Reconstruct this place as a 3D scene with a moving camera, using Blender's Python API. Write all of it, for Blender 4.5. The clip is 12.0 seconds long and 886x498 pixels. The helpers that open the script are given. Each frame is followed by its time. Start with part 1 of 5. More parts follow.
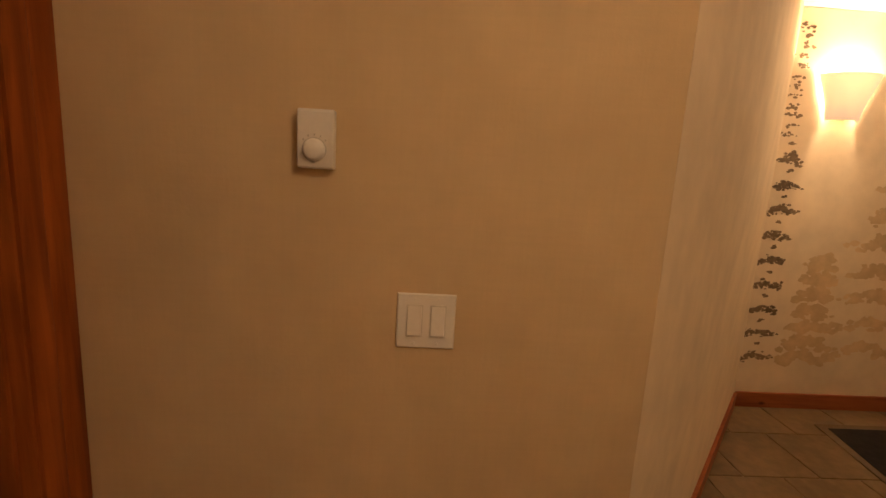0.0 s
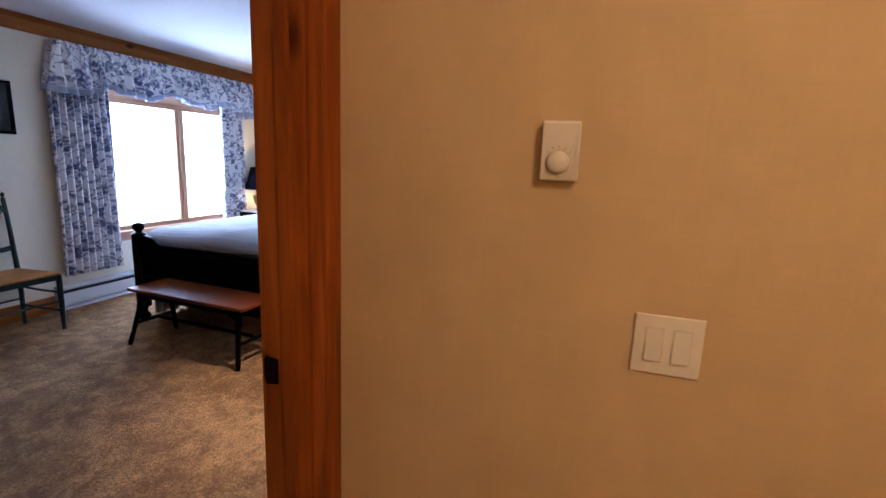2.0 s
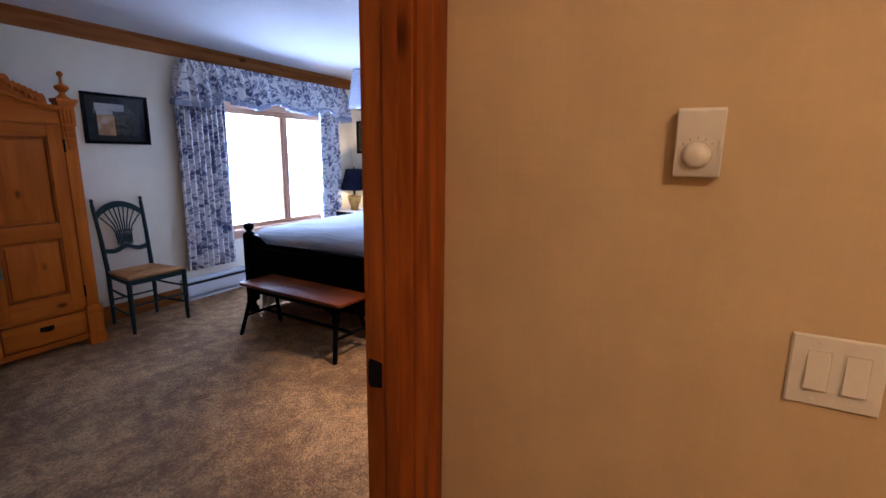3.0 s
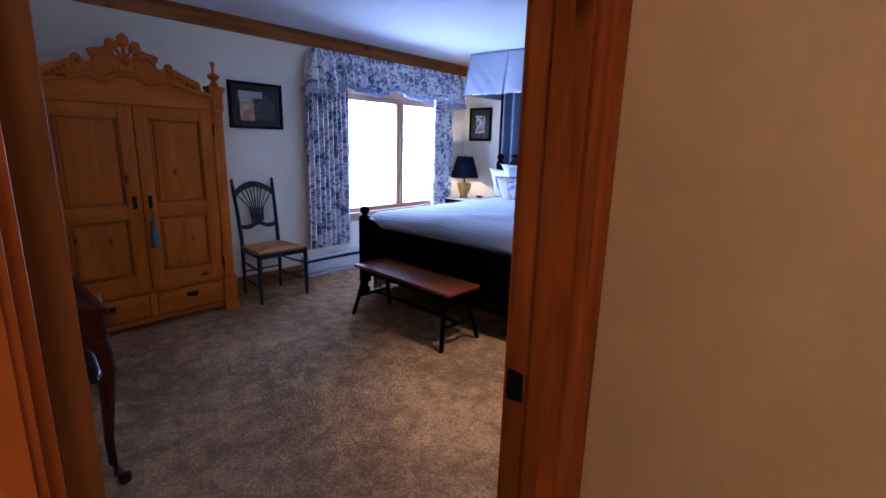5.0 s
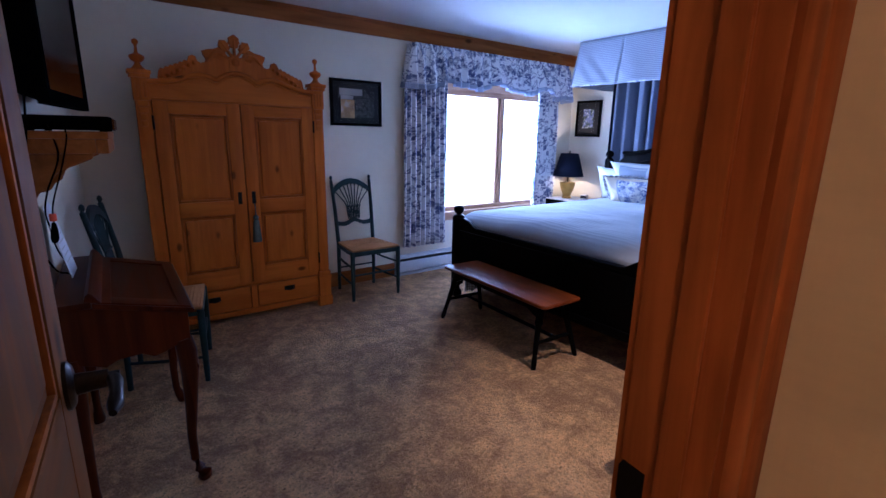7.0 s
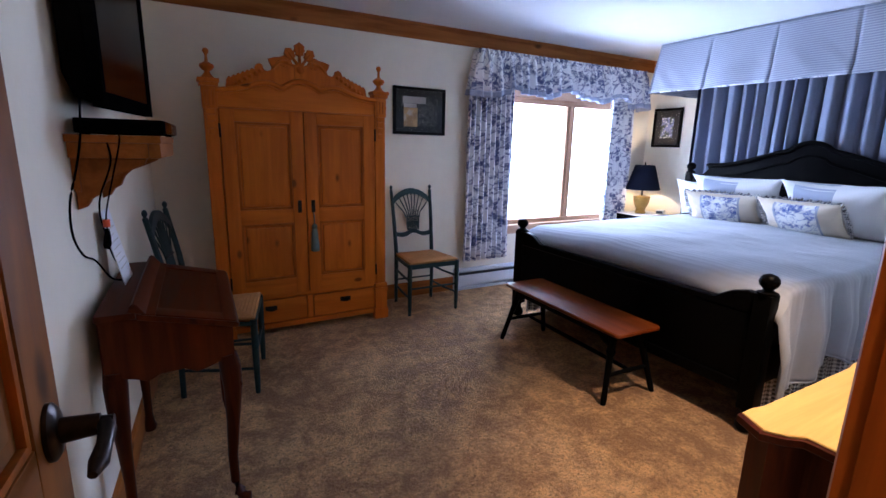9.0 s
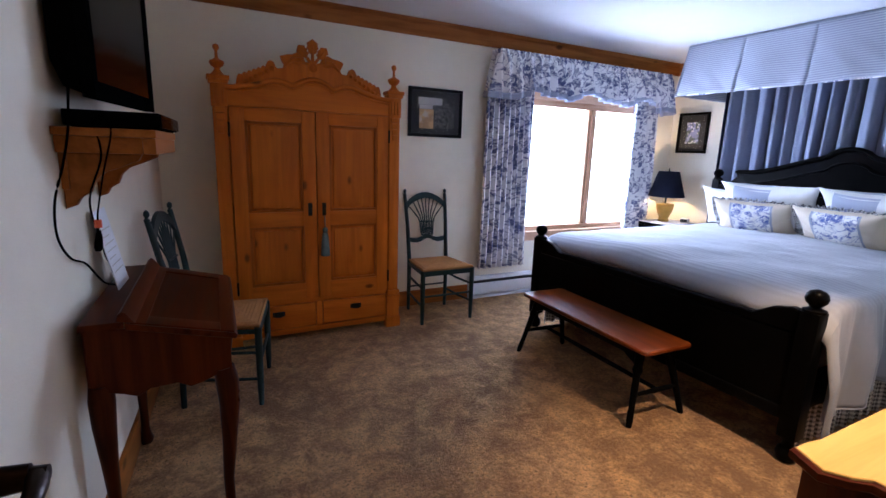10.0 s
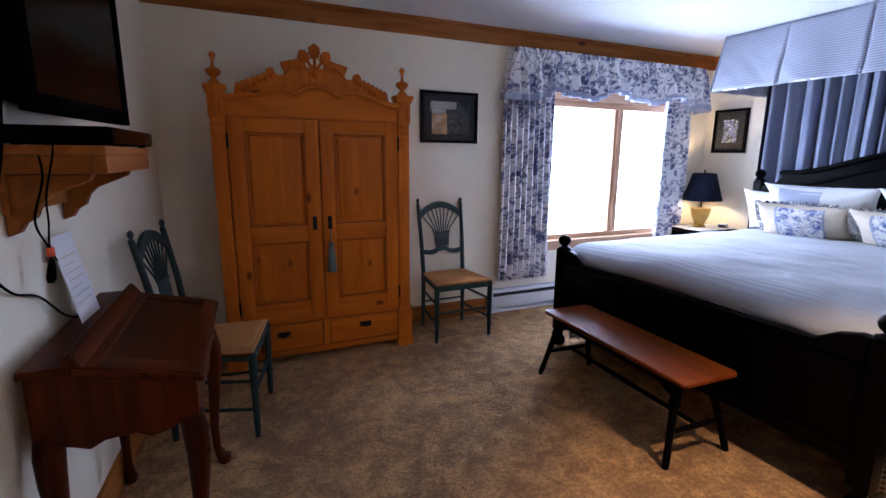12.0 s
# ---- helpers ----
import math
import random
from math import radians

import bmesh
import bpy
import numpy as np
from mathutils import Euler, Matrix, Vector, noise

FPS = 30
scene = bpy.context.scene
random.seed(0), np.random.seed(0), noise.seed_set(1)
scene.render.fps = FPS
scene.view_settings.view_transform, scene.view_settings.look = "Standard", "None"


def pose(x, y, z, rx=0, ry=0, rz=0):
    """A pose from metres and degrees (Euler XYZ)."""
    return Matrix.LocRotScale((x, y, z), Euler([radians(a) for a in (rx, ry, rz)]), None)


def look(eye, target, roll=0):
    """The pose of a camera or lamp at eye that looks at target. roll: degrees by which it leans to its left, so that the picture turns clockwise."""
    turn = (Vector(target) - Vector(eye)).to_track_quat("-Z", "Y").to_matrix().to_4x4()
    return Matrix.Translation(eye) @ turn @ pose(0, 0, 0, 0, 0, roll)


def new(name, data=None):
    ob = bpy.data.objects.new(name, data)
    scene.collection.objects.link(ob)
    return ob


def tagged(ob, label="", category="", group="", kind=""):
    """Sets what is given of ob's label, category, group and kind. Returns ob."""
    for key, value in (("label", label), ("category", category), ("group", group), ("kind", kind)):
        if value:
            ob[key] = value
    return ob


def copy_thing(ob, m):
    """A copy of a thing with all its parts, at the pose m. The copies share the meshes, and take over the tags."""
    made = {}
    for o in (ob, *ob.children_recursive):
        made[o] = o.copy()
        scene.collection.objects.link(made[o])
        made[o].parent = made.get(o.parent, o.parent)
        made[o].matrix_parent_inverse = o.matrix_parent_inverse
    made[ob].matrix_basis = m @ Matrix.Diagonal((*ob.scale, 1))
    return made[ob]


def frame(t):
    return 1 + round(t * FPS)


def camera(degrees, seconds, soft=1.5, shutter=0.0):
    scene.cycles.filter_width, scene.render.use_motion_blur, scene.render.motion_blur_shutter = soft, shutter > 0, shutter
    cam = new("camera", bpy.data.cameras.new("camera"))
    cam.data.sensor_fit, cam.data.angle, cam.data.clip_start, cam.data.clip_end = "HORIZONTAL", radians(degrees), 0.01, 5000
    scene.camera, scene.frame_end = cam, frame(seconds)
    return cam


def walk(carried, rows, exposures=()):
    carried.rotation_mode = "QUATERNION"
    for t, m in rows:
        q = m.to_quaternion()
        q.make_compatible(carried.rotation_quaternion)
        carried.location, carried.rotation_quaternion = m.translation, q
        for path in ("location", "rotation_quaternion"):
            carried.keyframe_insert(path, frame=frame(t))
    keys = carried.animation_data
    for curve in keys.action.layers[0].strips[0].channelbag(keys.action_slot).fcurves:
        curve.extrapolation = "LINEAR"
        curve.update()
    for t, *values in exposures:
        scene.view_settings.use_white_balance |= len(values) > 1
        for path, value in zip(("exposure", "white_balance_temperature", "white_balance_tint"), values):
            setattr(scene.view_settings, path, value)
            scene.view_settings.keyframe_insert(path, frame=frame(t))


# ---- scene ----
cam = camera(86.9, 12.0)
PATH = [
    (0, (-0.886, 0.448, 1.426), (1.081, 0.358, 1.074), 3.4),
    (0.6, (-0.889, 0.468, 1.44), (1.069, 0.655, 1.079), 2.9),
    (1, (-0.894, 0.493, 1.424), (1.051, 0.788, 1.098), 3.4),
    (1.5, (-0.881, 0.534, 1.441), (1.032, 0.993, 1.063), 2.9),
    (2, (-0.888, 0.575, 1.436), (0.983, 1.185, 1.060), 2.3),
    (2.5, (-0.872, 0.615, 1.437), (0.933, 1.392, 1.053), 1.5),
    (3, (-0.855, 0.638, 1.435), (0.868, 1.577, 1.043), 0.7),
    (3.5, (-0.851, 0.666, 1.432), (0.794, 1.730, 1.028), 0.4),
    (5.5, (-0.78, 0.822, 1.421), (0.634, 2.161, 0.965), 1.8),
    (6, (-0.726, 0.861, 1.404), (0.614, 2.273, 0.944), 1.6),
    (6.5, (-0.680, 0.895, 1.399), (0.580, 2.383, 0.936), 1.4),
    (7, (-0.622, 0.935, 1.415), (0.539, 2.489, 0.950), 1.1),
    (7.5, (-0.581, 0.965, 1.403), (0.481, 2.578, 0.953), 0.7),
    (9.5, (-0.488, 1.176, 1.391), (0.447, 2.894, 0.974), 1.7),
    (10, (-0.452, 1.247, 1.372), (0.455, 2.982, 0.967), 1.9),
    (10.5, (-0.406, 1.309, 1.375), (0.47, 3.061, 0.971), 1.6),
    (11, (-0.36, 1.366, 1.378), (0.488, 3.132, 0.976), 1.3),
    (11.5, (-0.307, 1.401, 1.386), (0.515, 3.18, 0.987), 1.0),
    (12, (-0.258, 1.424, 1.389), (0.546, 3.214, 1.001), 0.5),
]
walk(cam, [(t, look(eye, target, roll)) for t, eye, target, roll in PATH],
     exposures=[(0.0, -0.25, 5600, 16), (1.0, 0.2, 5550, 16), (2.5, 0.28, 5250, 19), (3.7, 0.1, 5000, 21), (5.5, -0.1, 4600, 25), (7.5, 0.04, 4500, 23), (9.3, 0.42, 5550, 20), (12.0, 0.38, 5750, 20)])

# ---- world and light ----
world = bpy.data.worlds.new("sky")
world.use_nodes = True
scene.world = world
sky = world.node_tree.nodes.new("ShaderNodeTexSky")
sky.sky_type, sky.sun_disc = "NISHITA", False
sky.sun_elevation, sky.sun_rotation = radians(35), radians(200)
world.node_tree.links.new(sky.outputs[0], world.node_tree.nodes["Background"].inputs[0])
world.node_tree.nodes["Background"].inputs[1].default_value = 0.12


def lamp(name, kind, m, energy, color, size=0.1, size_y=None):
    data = bpy.data.lights.new(name, kind)
    data.energy, data.color = energy, color
    if kind == "AREA":
        data.shape, data.size, data.size_y = "RECTANGLE", size, size_y or size
    elif kind == "SUN":
        data.angle = size
    else:
        data.shadow_soft_size = size
    ob = new(name, data)
    ob.matrix_world = m
    return ob


WARM = (1.0, 0.62, 0.29)
lamp("sun", "SUN", look((0, 0, 10), (-3, 4, 0)), 1.2, (1.0, 0.95, 0.88), radians(12))
lamp("window_daylight", "AREA", pose(3.12, 5.27, 1.25, -77, 0, 0), 152, (0.67, 0.80, 1.0), 2.40, 1.44)
lamp("hall_ceiling_bulb", "POINT", pose(-1.15, -0.10, 2.25), 21, WARM, 0.09)
# Added unseen fill that brightens the slant wall; no source is known there.
lamp("far_hall_fill", "POINT", pose(0.90, -1.95, 2.27), 26, WARM, 0.07)
lamp("hall_sconce_bulb", "POINT", pose(1.80, -1.95, 2.00), 42, WARM, 0.04)
lamp("table_lamp_bulb", "POINT", pose(4.15, 4.74, 1.10), 15, (1.0, 0.72, 0.40), 0.03)
# Unseen source assumed over the chest for the warm pool on chest and carpet.
spot = lamp("assumed_warm_spot", "SPOT", look((1.58, 1.76, 2.395), (1.42, 1.98, 0.0)), 210, (1.0, 0.68, 0.36), 0.04)
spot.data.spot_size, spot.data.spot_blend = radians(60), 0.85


# ---- materials ----
def nodes_of(name):
    m = bpy.data.materials.new(name)
    m.use_nodes = True
    t = m.node_tree
    return m, t, t.nodes["Principled BSDF"]


def nd(t, kind, **values):
    n = t.nodes.new("ShaderNode" + kind)
    for key, value in values.items():
        if key == "op":
            n.operation = value
        elif key == "data_type":
            n.data_type = value
        else:
            n.inputs[key.replace("_", " ")].default_value = value
    return n


def mixc(t, fac, a, b):
    n = t.nodes.new("ShaderNodeMix")
    n.data_type = "RGBA"
    for socket, value in ((n.inputs[0], fac), (n.inputs[6], a), (n.inputs[7], b)):
        if hasattr(value, "node"):
            t.links.new(value, socket)
        elif isinstance(value, (int, float)):
            socket.default_value = value
        else:
            socket.default_value = (*value, 1)
    return n.outputs[2]


def math_node(t, op, a, b=None, clamp=False):
    n = t.nodes.new("ShaderNodeMath")
    n.operation, n.use_clamp = op, clamp
    for i, value in enumerate((a, b)):
        if value is None:
            continue
        if hasattr(value, "node"):
            t.links.new(value, n.inputs[i])
        else:
            n.inputs[i].default_value = value
    return n.outputs[0]


def ramp(t, fac, lo, hi):
    n = t.nodes.new("ShaderNodeMapRange")
    n.interpolation_type = "SMOOTHSTEP"
    t.links.new(fac, n.inputs[0])
    n.inputs[1].default_value, n.inputs[2].default_value = lo, hi
    return n.outputs[0]


def coords(t, scale=(1, 1, 1), kind="Object", jitter=True):
    tc = t.nodes.new("ShaderNodeTexCoord")
    mp = t.nodes.new("ShaderNodeMapping")
    mp.inputs["Scale"].default_value = scale
    t.links.new(tc.outputs[kind], mp.inputs["Vector"])
    if jitter:
        info = t.nodes.new("ShaderNodeObjectInfo")
        mul = math_node(t, "MULTIPLY", info.outputs["Random"], 37.0)
        t.links.new(mul, mp.inputs["Location"])
    return mp.outputs[0]


def noise_tex(t, vec, scale, detail=3.0, rough=0.55, distort=0.0):
    n = t.nodes.new("ShaderNodeTexNoise")
    t.links.new(vec, n.inputs["Vector"])
    n.inputs["Scale"].default_value, n.inputs["Detail"].default_value = scale, detail
    n.inputs["Roughness"].default_value, n.inputs["Distortion"].default_value = rough, distort
    return n.outputs["Fac"]


def bump(t, bsdf, height, strength, distance):
    b = t.nodes.new("ShaderNodeBump")
    b.inputs["Strength"].default_value, b.inputs["Distance"].default_value = strength, distance
    t.links.new(height, b.inputs["Height"])
    t.links.new(b.outputs[0], bsdf.inputs["Normal"])


def plain(name, color, rough=0.5, metal=0.0, vary=0.12, grain=60.0, relief=0.15, coat=0.0, spec=0.35):
    """A surface of one colour with stains, fine grain and relief."""
    m, t, p = nodes_of(name)
    v = coords(t)
    big, small = noise_tex(t, v, 3.0, 4), noise_tex(t, v, grain, 3)
    mixed = math_node(t, "ADD", math_node(t, "MULTIPLY", big, 0.6), math_node(t, "MULTIPLY", small, 0.4))
    dark, light = [c * (1 - vary) for c in color], [min(1, c * (1 + vary)) for c in color]
    t.links.new(mixc(t, ramp(t, mixed, 0.3, 0.7), dark, light), p.inputs["Base Color"])
    t.links.new(math_node(t, "ADD", math_node(t, "MULTIPLY", big, 0.2), rough - 0.1), p.inputs["Roughness"])
    p.inputs["Metallic"].default_value = metal
    p.inputs["Coat Weight"].default_value = coat
    p.inputs["Specular IOR Level"].default_value = spec
    bump(t, p, small, relief, 0.002)
    return m


def wood(name, dark, light, axis=2, knots=1.0, rough=0.5, coat=0.03, fine=1.0):
    """Pine or cherry boards: streaks along one axis, growth rings, knots."""
    m, t, p = nodes_of(name)
    scale = [14 * fine] * 3
    scale[axis] = 0.9 * fine
    v = coords(t, scale)
    soft = [2.2] * 3
    soft[axis] = 0.35
    vs = coords(t, soft)
    streak = noise_tex(t, v, 1.6, 5, 0.6, 0.6)
    broad = noise_tex(t, vs, 1.5, 3, 0.5, 1.2)
    rings = math_node(t, "SINE", math_node(t, "MULTIPLY", broad, 42.0))
    rings = math_node(t, "MULTIPLY", math_node(t, "ADD", rings, 1.0), 0.5)
    tone = math_node(t, "ADD", math_node(t, "MULTIPLY", streak, 0.55), math_node(t, "MULTIPLY", broad, 0.38))
    tone = math_node(t, "ADD", tone, math_node(t, "MULTIPLY", rings, 0.07))
    col = mixc(t, ramp(t, tone, 0.28, 0.70), dark, light)
    if knots:
        kscale = [6.5] * 3
        kscale[axis] = 3.4
        vk = coords(t, kscale)
        vor = t.nodes.new("ShaderNodeTexVoronoi")
        t.links.new(vk, vor.inputs["Vector"])
        vor.inputs["Scale"].default_value = 1.0
        knot = ramp(t, vor.outputs["Distance"], 0.21 * knots, 0.06)
        col = mixc(t, math_node(t, "MULTIPLY", knot, 0.85), col, [c * 0.22 for c in dark])
    t.links.new(col, p.inputs["Base Color"])
    t.links.new(math_node(t, "ADD", math_node(t, "MULTIPLY", streak, 0.25), rough - 0.12), p.inputs["Roughness"])
    p.inputs["Coat Weight"].default_value, p.inputs["Coat Roughness"].default_value = coat, 0.25
    p.inputs["Specular IOR Level"].default_value = 0.12
    bump(t, p, tone, 0.18, 0.0015)
    return m


def plaster(name, color, vary=0.10, relief=0.35, weave=0.0):
    m, t, p = nodes_of(name)
    v = coords(t, jitter=False)
    cloud, mid, fine = noise_tex(t, v, 0.9, 4, 0.6), noise_tex(t, v, 7, 4, 0.6), noise_tex(t, v, 130, 3)
    tone = math_node(t, "ADD", math_node(t, "MULTIPLY", cloud, 0.6), math_node(t, "MULTIPLY", mid, 0.4))
    if weave:
        # brushed cross-hatching of a faux linen finish
        rows = noise_tex(t, coords(t, (5, 5, 110), jitter=False), 1.0, 3, 0.6)
        posts = noise_tex(t, coords(t, (110, 110, 5), jitter=False), 1.0, 3, 0.6)
        hatch = math_node(t, "MULTIPLY", math_node(t, "ADD", rows, posts), 0.5)
        tone = math_node(t, "ADD", math_node(t, "MULTIPLY", tone, 1 - weave), math_node(t, "MULTIPLY", hatch, weave))
        fine = math_node(t, "ADD", fine, hatch)
    t.links.new(mixc(t, ramp(t, tone, 0.3, 0.7), [c * (1 - vary) for c in color], [min(1, c * (1 + vary)) for c in color]), p.inputs["Base Color"])
    p.inputs["Roughness"].default_value = 0.85
    bump(t, p, math_node(t, "ADD", fine, math_node(t, "MULTIPLY", mid, 1.2)), relief, 0.003)
    return m


def carpet_mat():
    m, t, p = nodes_of("carpet")
    v = coords(t, jitter=False)
    worn, patch = noise_tex(t, v, 1.5, 3, 0.6, 0.6), noise_tex(t, v, 8.5, 4, 0.62, 0.5)
    tuft, fibre = noise_tex(t, v, 46, 4, 0.72, 0.3), noise_tex(t, v, 240, 2)
    tone = math_node(t, "ADD", math_node(t, "MULTIPLY", worn, 0.28), math_node(t, "MULTIPLY", patch, 0.42))
    tone = math_node(t, "ADD", tone, math_node(t, "MULTIPLY", tuft, 0.34))
    pile = mixc(t, ramp(t, tone, 0.42, 0.64), (0.35, 0.176, 0.068), (0.85, 0.495, 0.205))
    gap = noise_tex(t, v, 75, 3, 0.6, 0.4)
    fleck = math_node(t, "MULTIPLY", ramp(t, gap, 0.57, 0.66), math_node(t, "ADD", math_node(t, "MULTIPLY", ramp(t, patch, 0.42, 0.60), 0.5), 0.4))
    t.links.new(mixc(t, fleck, pile, (0.15, 0.074, 0.026)), p.inputs["Base Color"])
    p.inputs["Roughness"].default_value = 0.95
    p.inputs["Sheen Weight"].default_value = 0.05
    bump(t, p, math_node(t, "ADD", math_node(t, "MULTIPLY", tuft, 1.5), math_node(t, "MULTIPLY", fibre, 0.6)), 1.0, 0.028)
    return m


def cloth(name, color, weave=420.0, vary=0.08, quilt=0.0):
    m, t, p = nodes_of(name)
    v = coords(t, kind="UV", jitter=False)
    big, fine = noise_tex(t, v, 4, 3), noise_tex(t, v, weave, 2)
    t.links.new(mixc(t, big, [c * (1 - vary) for c in color], [min(1, c * (1 + vary)) for c in color]), p.inputs["Base Color"])
    p.inputs["Roughness"].default_value = 0.9
    p.inputs["Sheen Weight"].default_value = 0.2
    height = fine
    if quilt:
        sep = t.nodes.new("ShaderNodeSeparateXYZ")
        t.links.new(v, sep.inputs[0])
        rib = math_node(t, "SINE", math_node(t, "MULTIPLY", sep.outputs[0], quilt))
        height = math_node(t, "ADD", math_node(t, "MULTIPLY", fine, 0.4), math_node(t, "MULTIPLY", rib, 0.5))
    bump(t, p, height, 0.30, 0.003)
    return m


def toile(name, ground, motif, scale=1.0, share=0.5):
    """White cotton printed with sprays of flowers and leaves in one ink."""
    m, t, p = nodes_of(name)
    v = coords(t, kind="UV", jitter=False)
    spray = noise_tex(t, v, 17 * scale, 3, 0.55, 1.4)
    leaf = noise_tex(t, v, 60 * scale, 3, 0.6, 0.8)
    stem = noise_tex(t, v, 8 * scale, 2, 0.5, 2.0)
    vor = t.nodes.new("ShaderNodeTexVoronoi")
    t.links.new(v, vor.inputs["Vector"])
    vor.inputs["Scale"].default_value = 8 * scale
    bloom = ramp(t, vor.outputs["Distance"], 0.36, 0.26)
    cut = 0.56 - 0.09 * share
    a = math_node(t, "MULTIPLY", ramp(t, spray, cut, cut + 0.05), math_node(t, "ADD", math_node(t, "MULTIPLY", ramp(t, leaf, 0.42, 0.56), 0.6), 0.35))
    b = math_node(t, "MULTIPLY", bloom, ramp(t, leaf, 0.60, 0.45))
    c = ramp(t, math_node(t, "ABSOLUTE", math_node(t, "SUBTRACT", stem, 0.5)), 0.022, 0.010)
    ink = math_node(t, "MAXIMUM", math_node(t, "MAXIMUM", a, b), math_node(t, "MULTIPLY", c, 0.7))
    t.links.new(mixc(t, ink, ground, motif), p.inputs["Base Color"])
    p.inputs["Roughness"].default_value = 0.9
    bump(t, p, noise_tex(t, v, 420, 2), 0.25, 0.001)
    return m


def gingham(name, ground, ink, pitch=0.012, both=True):
    m, t, p = nodes_of(name)
    v = coords(t, kind="UV", jitter=False)
    sep = t.nodes.new("ShaderNodeSeparateXYZ")
    t.links.new(v, sep.inputs[0])
    bands = []
    for out in sep.outputs[:2] if both else sep.outputs[1:2]:
        frac = math_node(t, "FRACT", math_node(t, "DIVIDE", out, pitch))
        bands.append(math_node(t, "GREATER_THAN", frac, 0.5))
    fac = math_node(t, "MULTIPLY", math_node(t, "ADD", bands[0], bands[-1]), 0.5)
    t.links.new(mixc(t, fac, ground, ink), p.inputs["Base Color"])
    p.inputs["Roughness"].default_value = 0.9
    bump(t, p, noise_tex(t, v, 420, 2), 0.25, 0.001)
    return m


def emissive(name, color, strength):
    m, t, p = nodes_of(name)
    p.inputs["Base Color"].default_value = (*color, 1)
    p.inputs["Emission Color"].default_value, p.inputs["Emission Strength"].default_value = (*color, 1), strength
    p.inputs["Roughness"].default_value = 0.5
    return m


def glass_mat(name, tint=(1, 1, 1), rough=0.0):
    m, t, p = nodes_of(name)
    p.inputs["Base Color"].default_value = (*tint, 1)
    p.inputs["Transmission Weight"].default_value, p.inputs["Roughness"].default_value, p.inputs["IOR"].default_value = 1.0, rough, 1.45
    return m


def photo(name, colors, scale):
    """An indistinct dark print behind glass."""
    m, t, p = nodes_of(name)
    v = coords(t)
    n1, n2 = noise_tex(t, v, scale, 4, 0.6, 0.8), noise_tex(t, v, scale * 3.1, 4, 0.6, 0.4)
    col = mixc(t, ramp(t, n1, 0.42, 0.58), colors[0], colors[1])
    col = mixc(t, ramp(t, n2, 0.55, 0.66), col, colors[2])
    t.links.new(col, p.inputs["Base Color"])
    p.inputs["Roughness"].default_value = 0.6
    return m


M_HALL = plaster("hall_plaster", (0.62, 0.48, 0.28), 0.10, 0.14, 0.2)
M_WALL = plaster("bedroom_plaster", (0.84, 0.78, 0.63), 0.04)
M_CEIL = plaster("ceiling_plaster", (0.70, 0.71, 0.73), 0.03, 0.5)
M_CARPET = carpet_mat()
M_TRIM = wood("knotty_pine_upright", (0.15, 0.034, 0.002), (0.46, 0.130, 0.008), 2, 1.0)
M_TRIM_X = wood("knotty_pine_along", (0.20, 0.062, 0.011), (0.42, 0.155, 0.032), 0, 1.0)
M_TRIM_Y = wood("knotty_pine_across", (0.20, 0.062, 0.011), (0.42, 0.155, 0.032), 1, 1.0)
M_PINE = wood("antique_pine_upright", (0.40, 0.096, 0.005), (0.61, 0.163, 0.010), 2, 0.75)
M_PINE_X = wood("antique_pine_along", (0.40, 0.096, 0.005), (0.61, 0.163, 0.010), 0, 0.75)
M_DOOR = wood("door_pine", (0.11, 0.040, 0.009), (0.25, 0.095, 0.022), 2, 1.0)
M_DOOR_Y = wood("door_pine_rail", (0.11, 0.040, 0.009), (0.25, 0.095, 0.022), 1, 1.0)
M_SHELF = wood("shelf_pine", (0.20, 0.058, 0.008), (0.36, 0.12, 0.020), 1, 0.7)
M_CHERRY = wood("cherry", (0.024, 0.0035, 0.0006), (0.105, 0.018, 0.0016), 1, 0.0, 0.42, 0.0)
M_CHERRY_Z = wood("cherry_upright", (0.024, 0.0035, 0.0006), (0.105, 0.018, 0.0016), 2, 0.0, 0.42, 0.0)
M_BENCH = wood("bench_seat_wood", (0.10, 0.018, 0.002), (0.21, 0.048, 0.005), 1, 0.0, 0.33, 0.05)
M_MAPLE = wood("honey_maple", (0.60, 0.34, 0.075), (0.76, 0.48, 0.13), 0, 0.0, 0.35, 0.3)
M_BLACK = plain("black_lacquer", (0.0022, 0.0020, 0.0020), 0.36, 0, 0.3, 40, 0.05, 0.0, 0.04)
M_GREEN = plain("green_paint", (0.010, 0.035, 0.038), 0.5, 0, 0.25, 50, 0.2)
M_BRONZE = plain("oil_rubbed_bronze", (0.030, 0.022, 0.018), 0.32, 0.8, 0.3, 80, 0.1)
M_IRON = plain("dark_iron", (0.012, 0.011, 0.010), 0.45, 0.7, 0.3, 80, 0.2)
M_WHITEPL = plain("white_plastic", (0.80, 0.78, 0.72), 0.38, 0, 0.03, 90, 0.03)
M_BLACKPL = plain("black_plastic", (0.0025, 0.0025, 0.0025), 0.5, 0, 0.2, 90, 0.1, 0.0, 0.0)
M_SCREEN = plain("screen_glass", (0.002, 0.002, 0.002), 0.14, 0, 0.1, 10, 0.0, 0.0, 0.08)
M_HEATER = plain("heater_enamel", (0.66, 0.68, 0.70), 0.4, 0, 0.05, 60, 0.05)
M_DARK = plain("dark_slot", (0.03, 0.03, 0.032), 0.7)
M_TOILE = toile("blue_toile", (0.86, 0.86, 0.87), (0.085, 0.105, 0.24), 0.52, 0.45)
M_PILLOWP = toile("blue_flower_print", (0.80, 0.78, 0.74), (0.07, 0.11, 0.34), 0.8, 0.5)
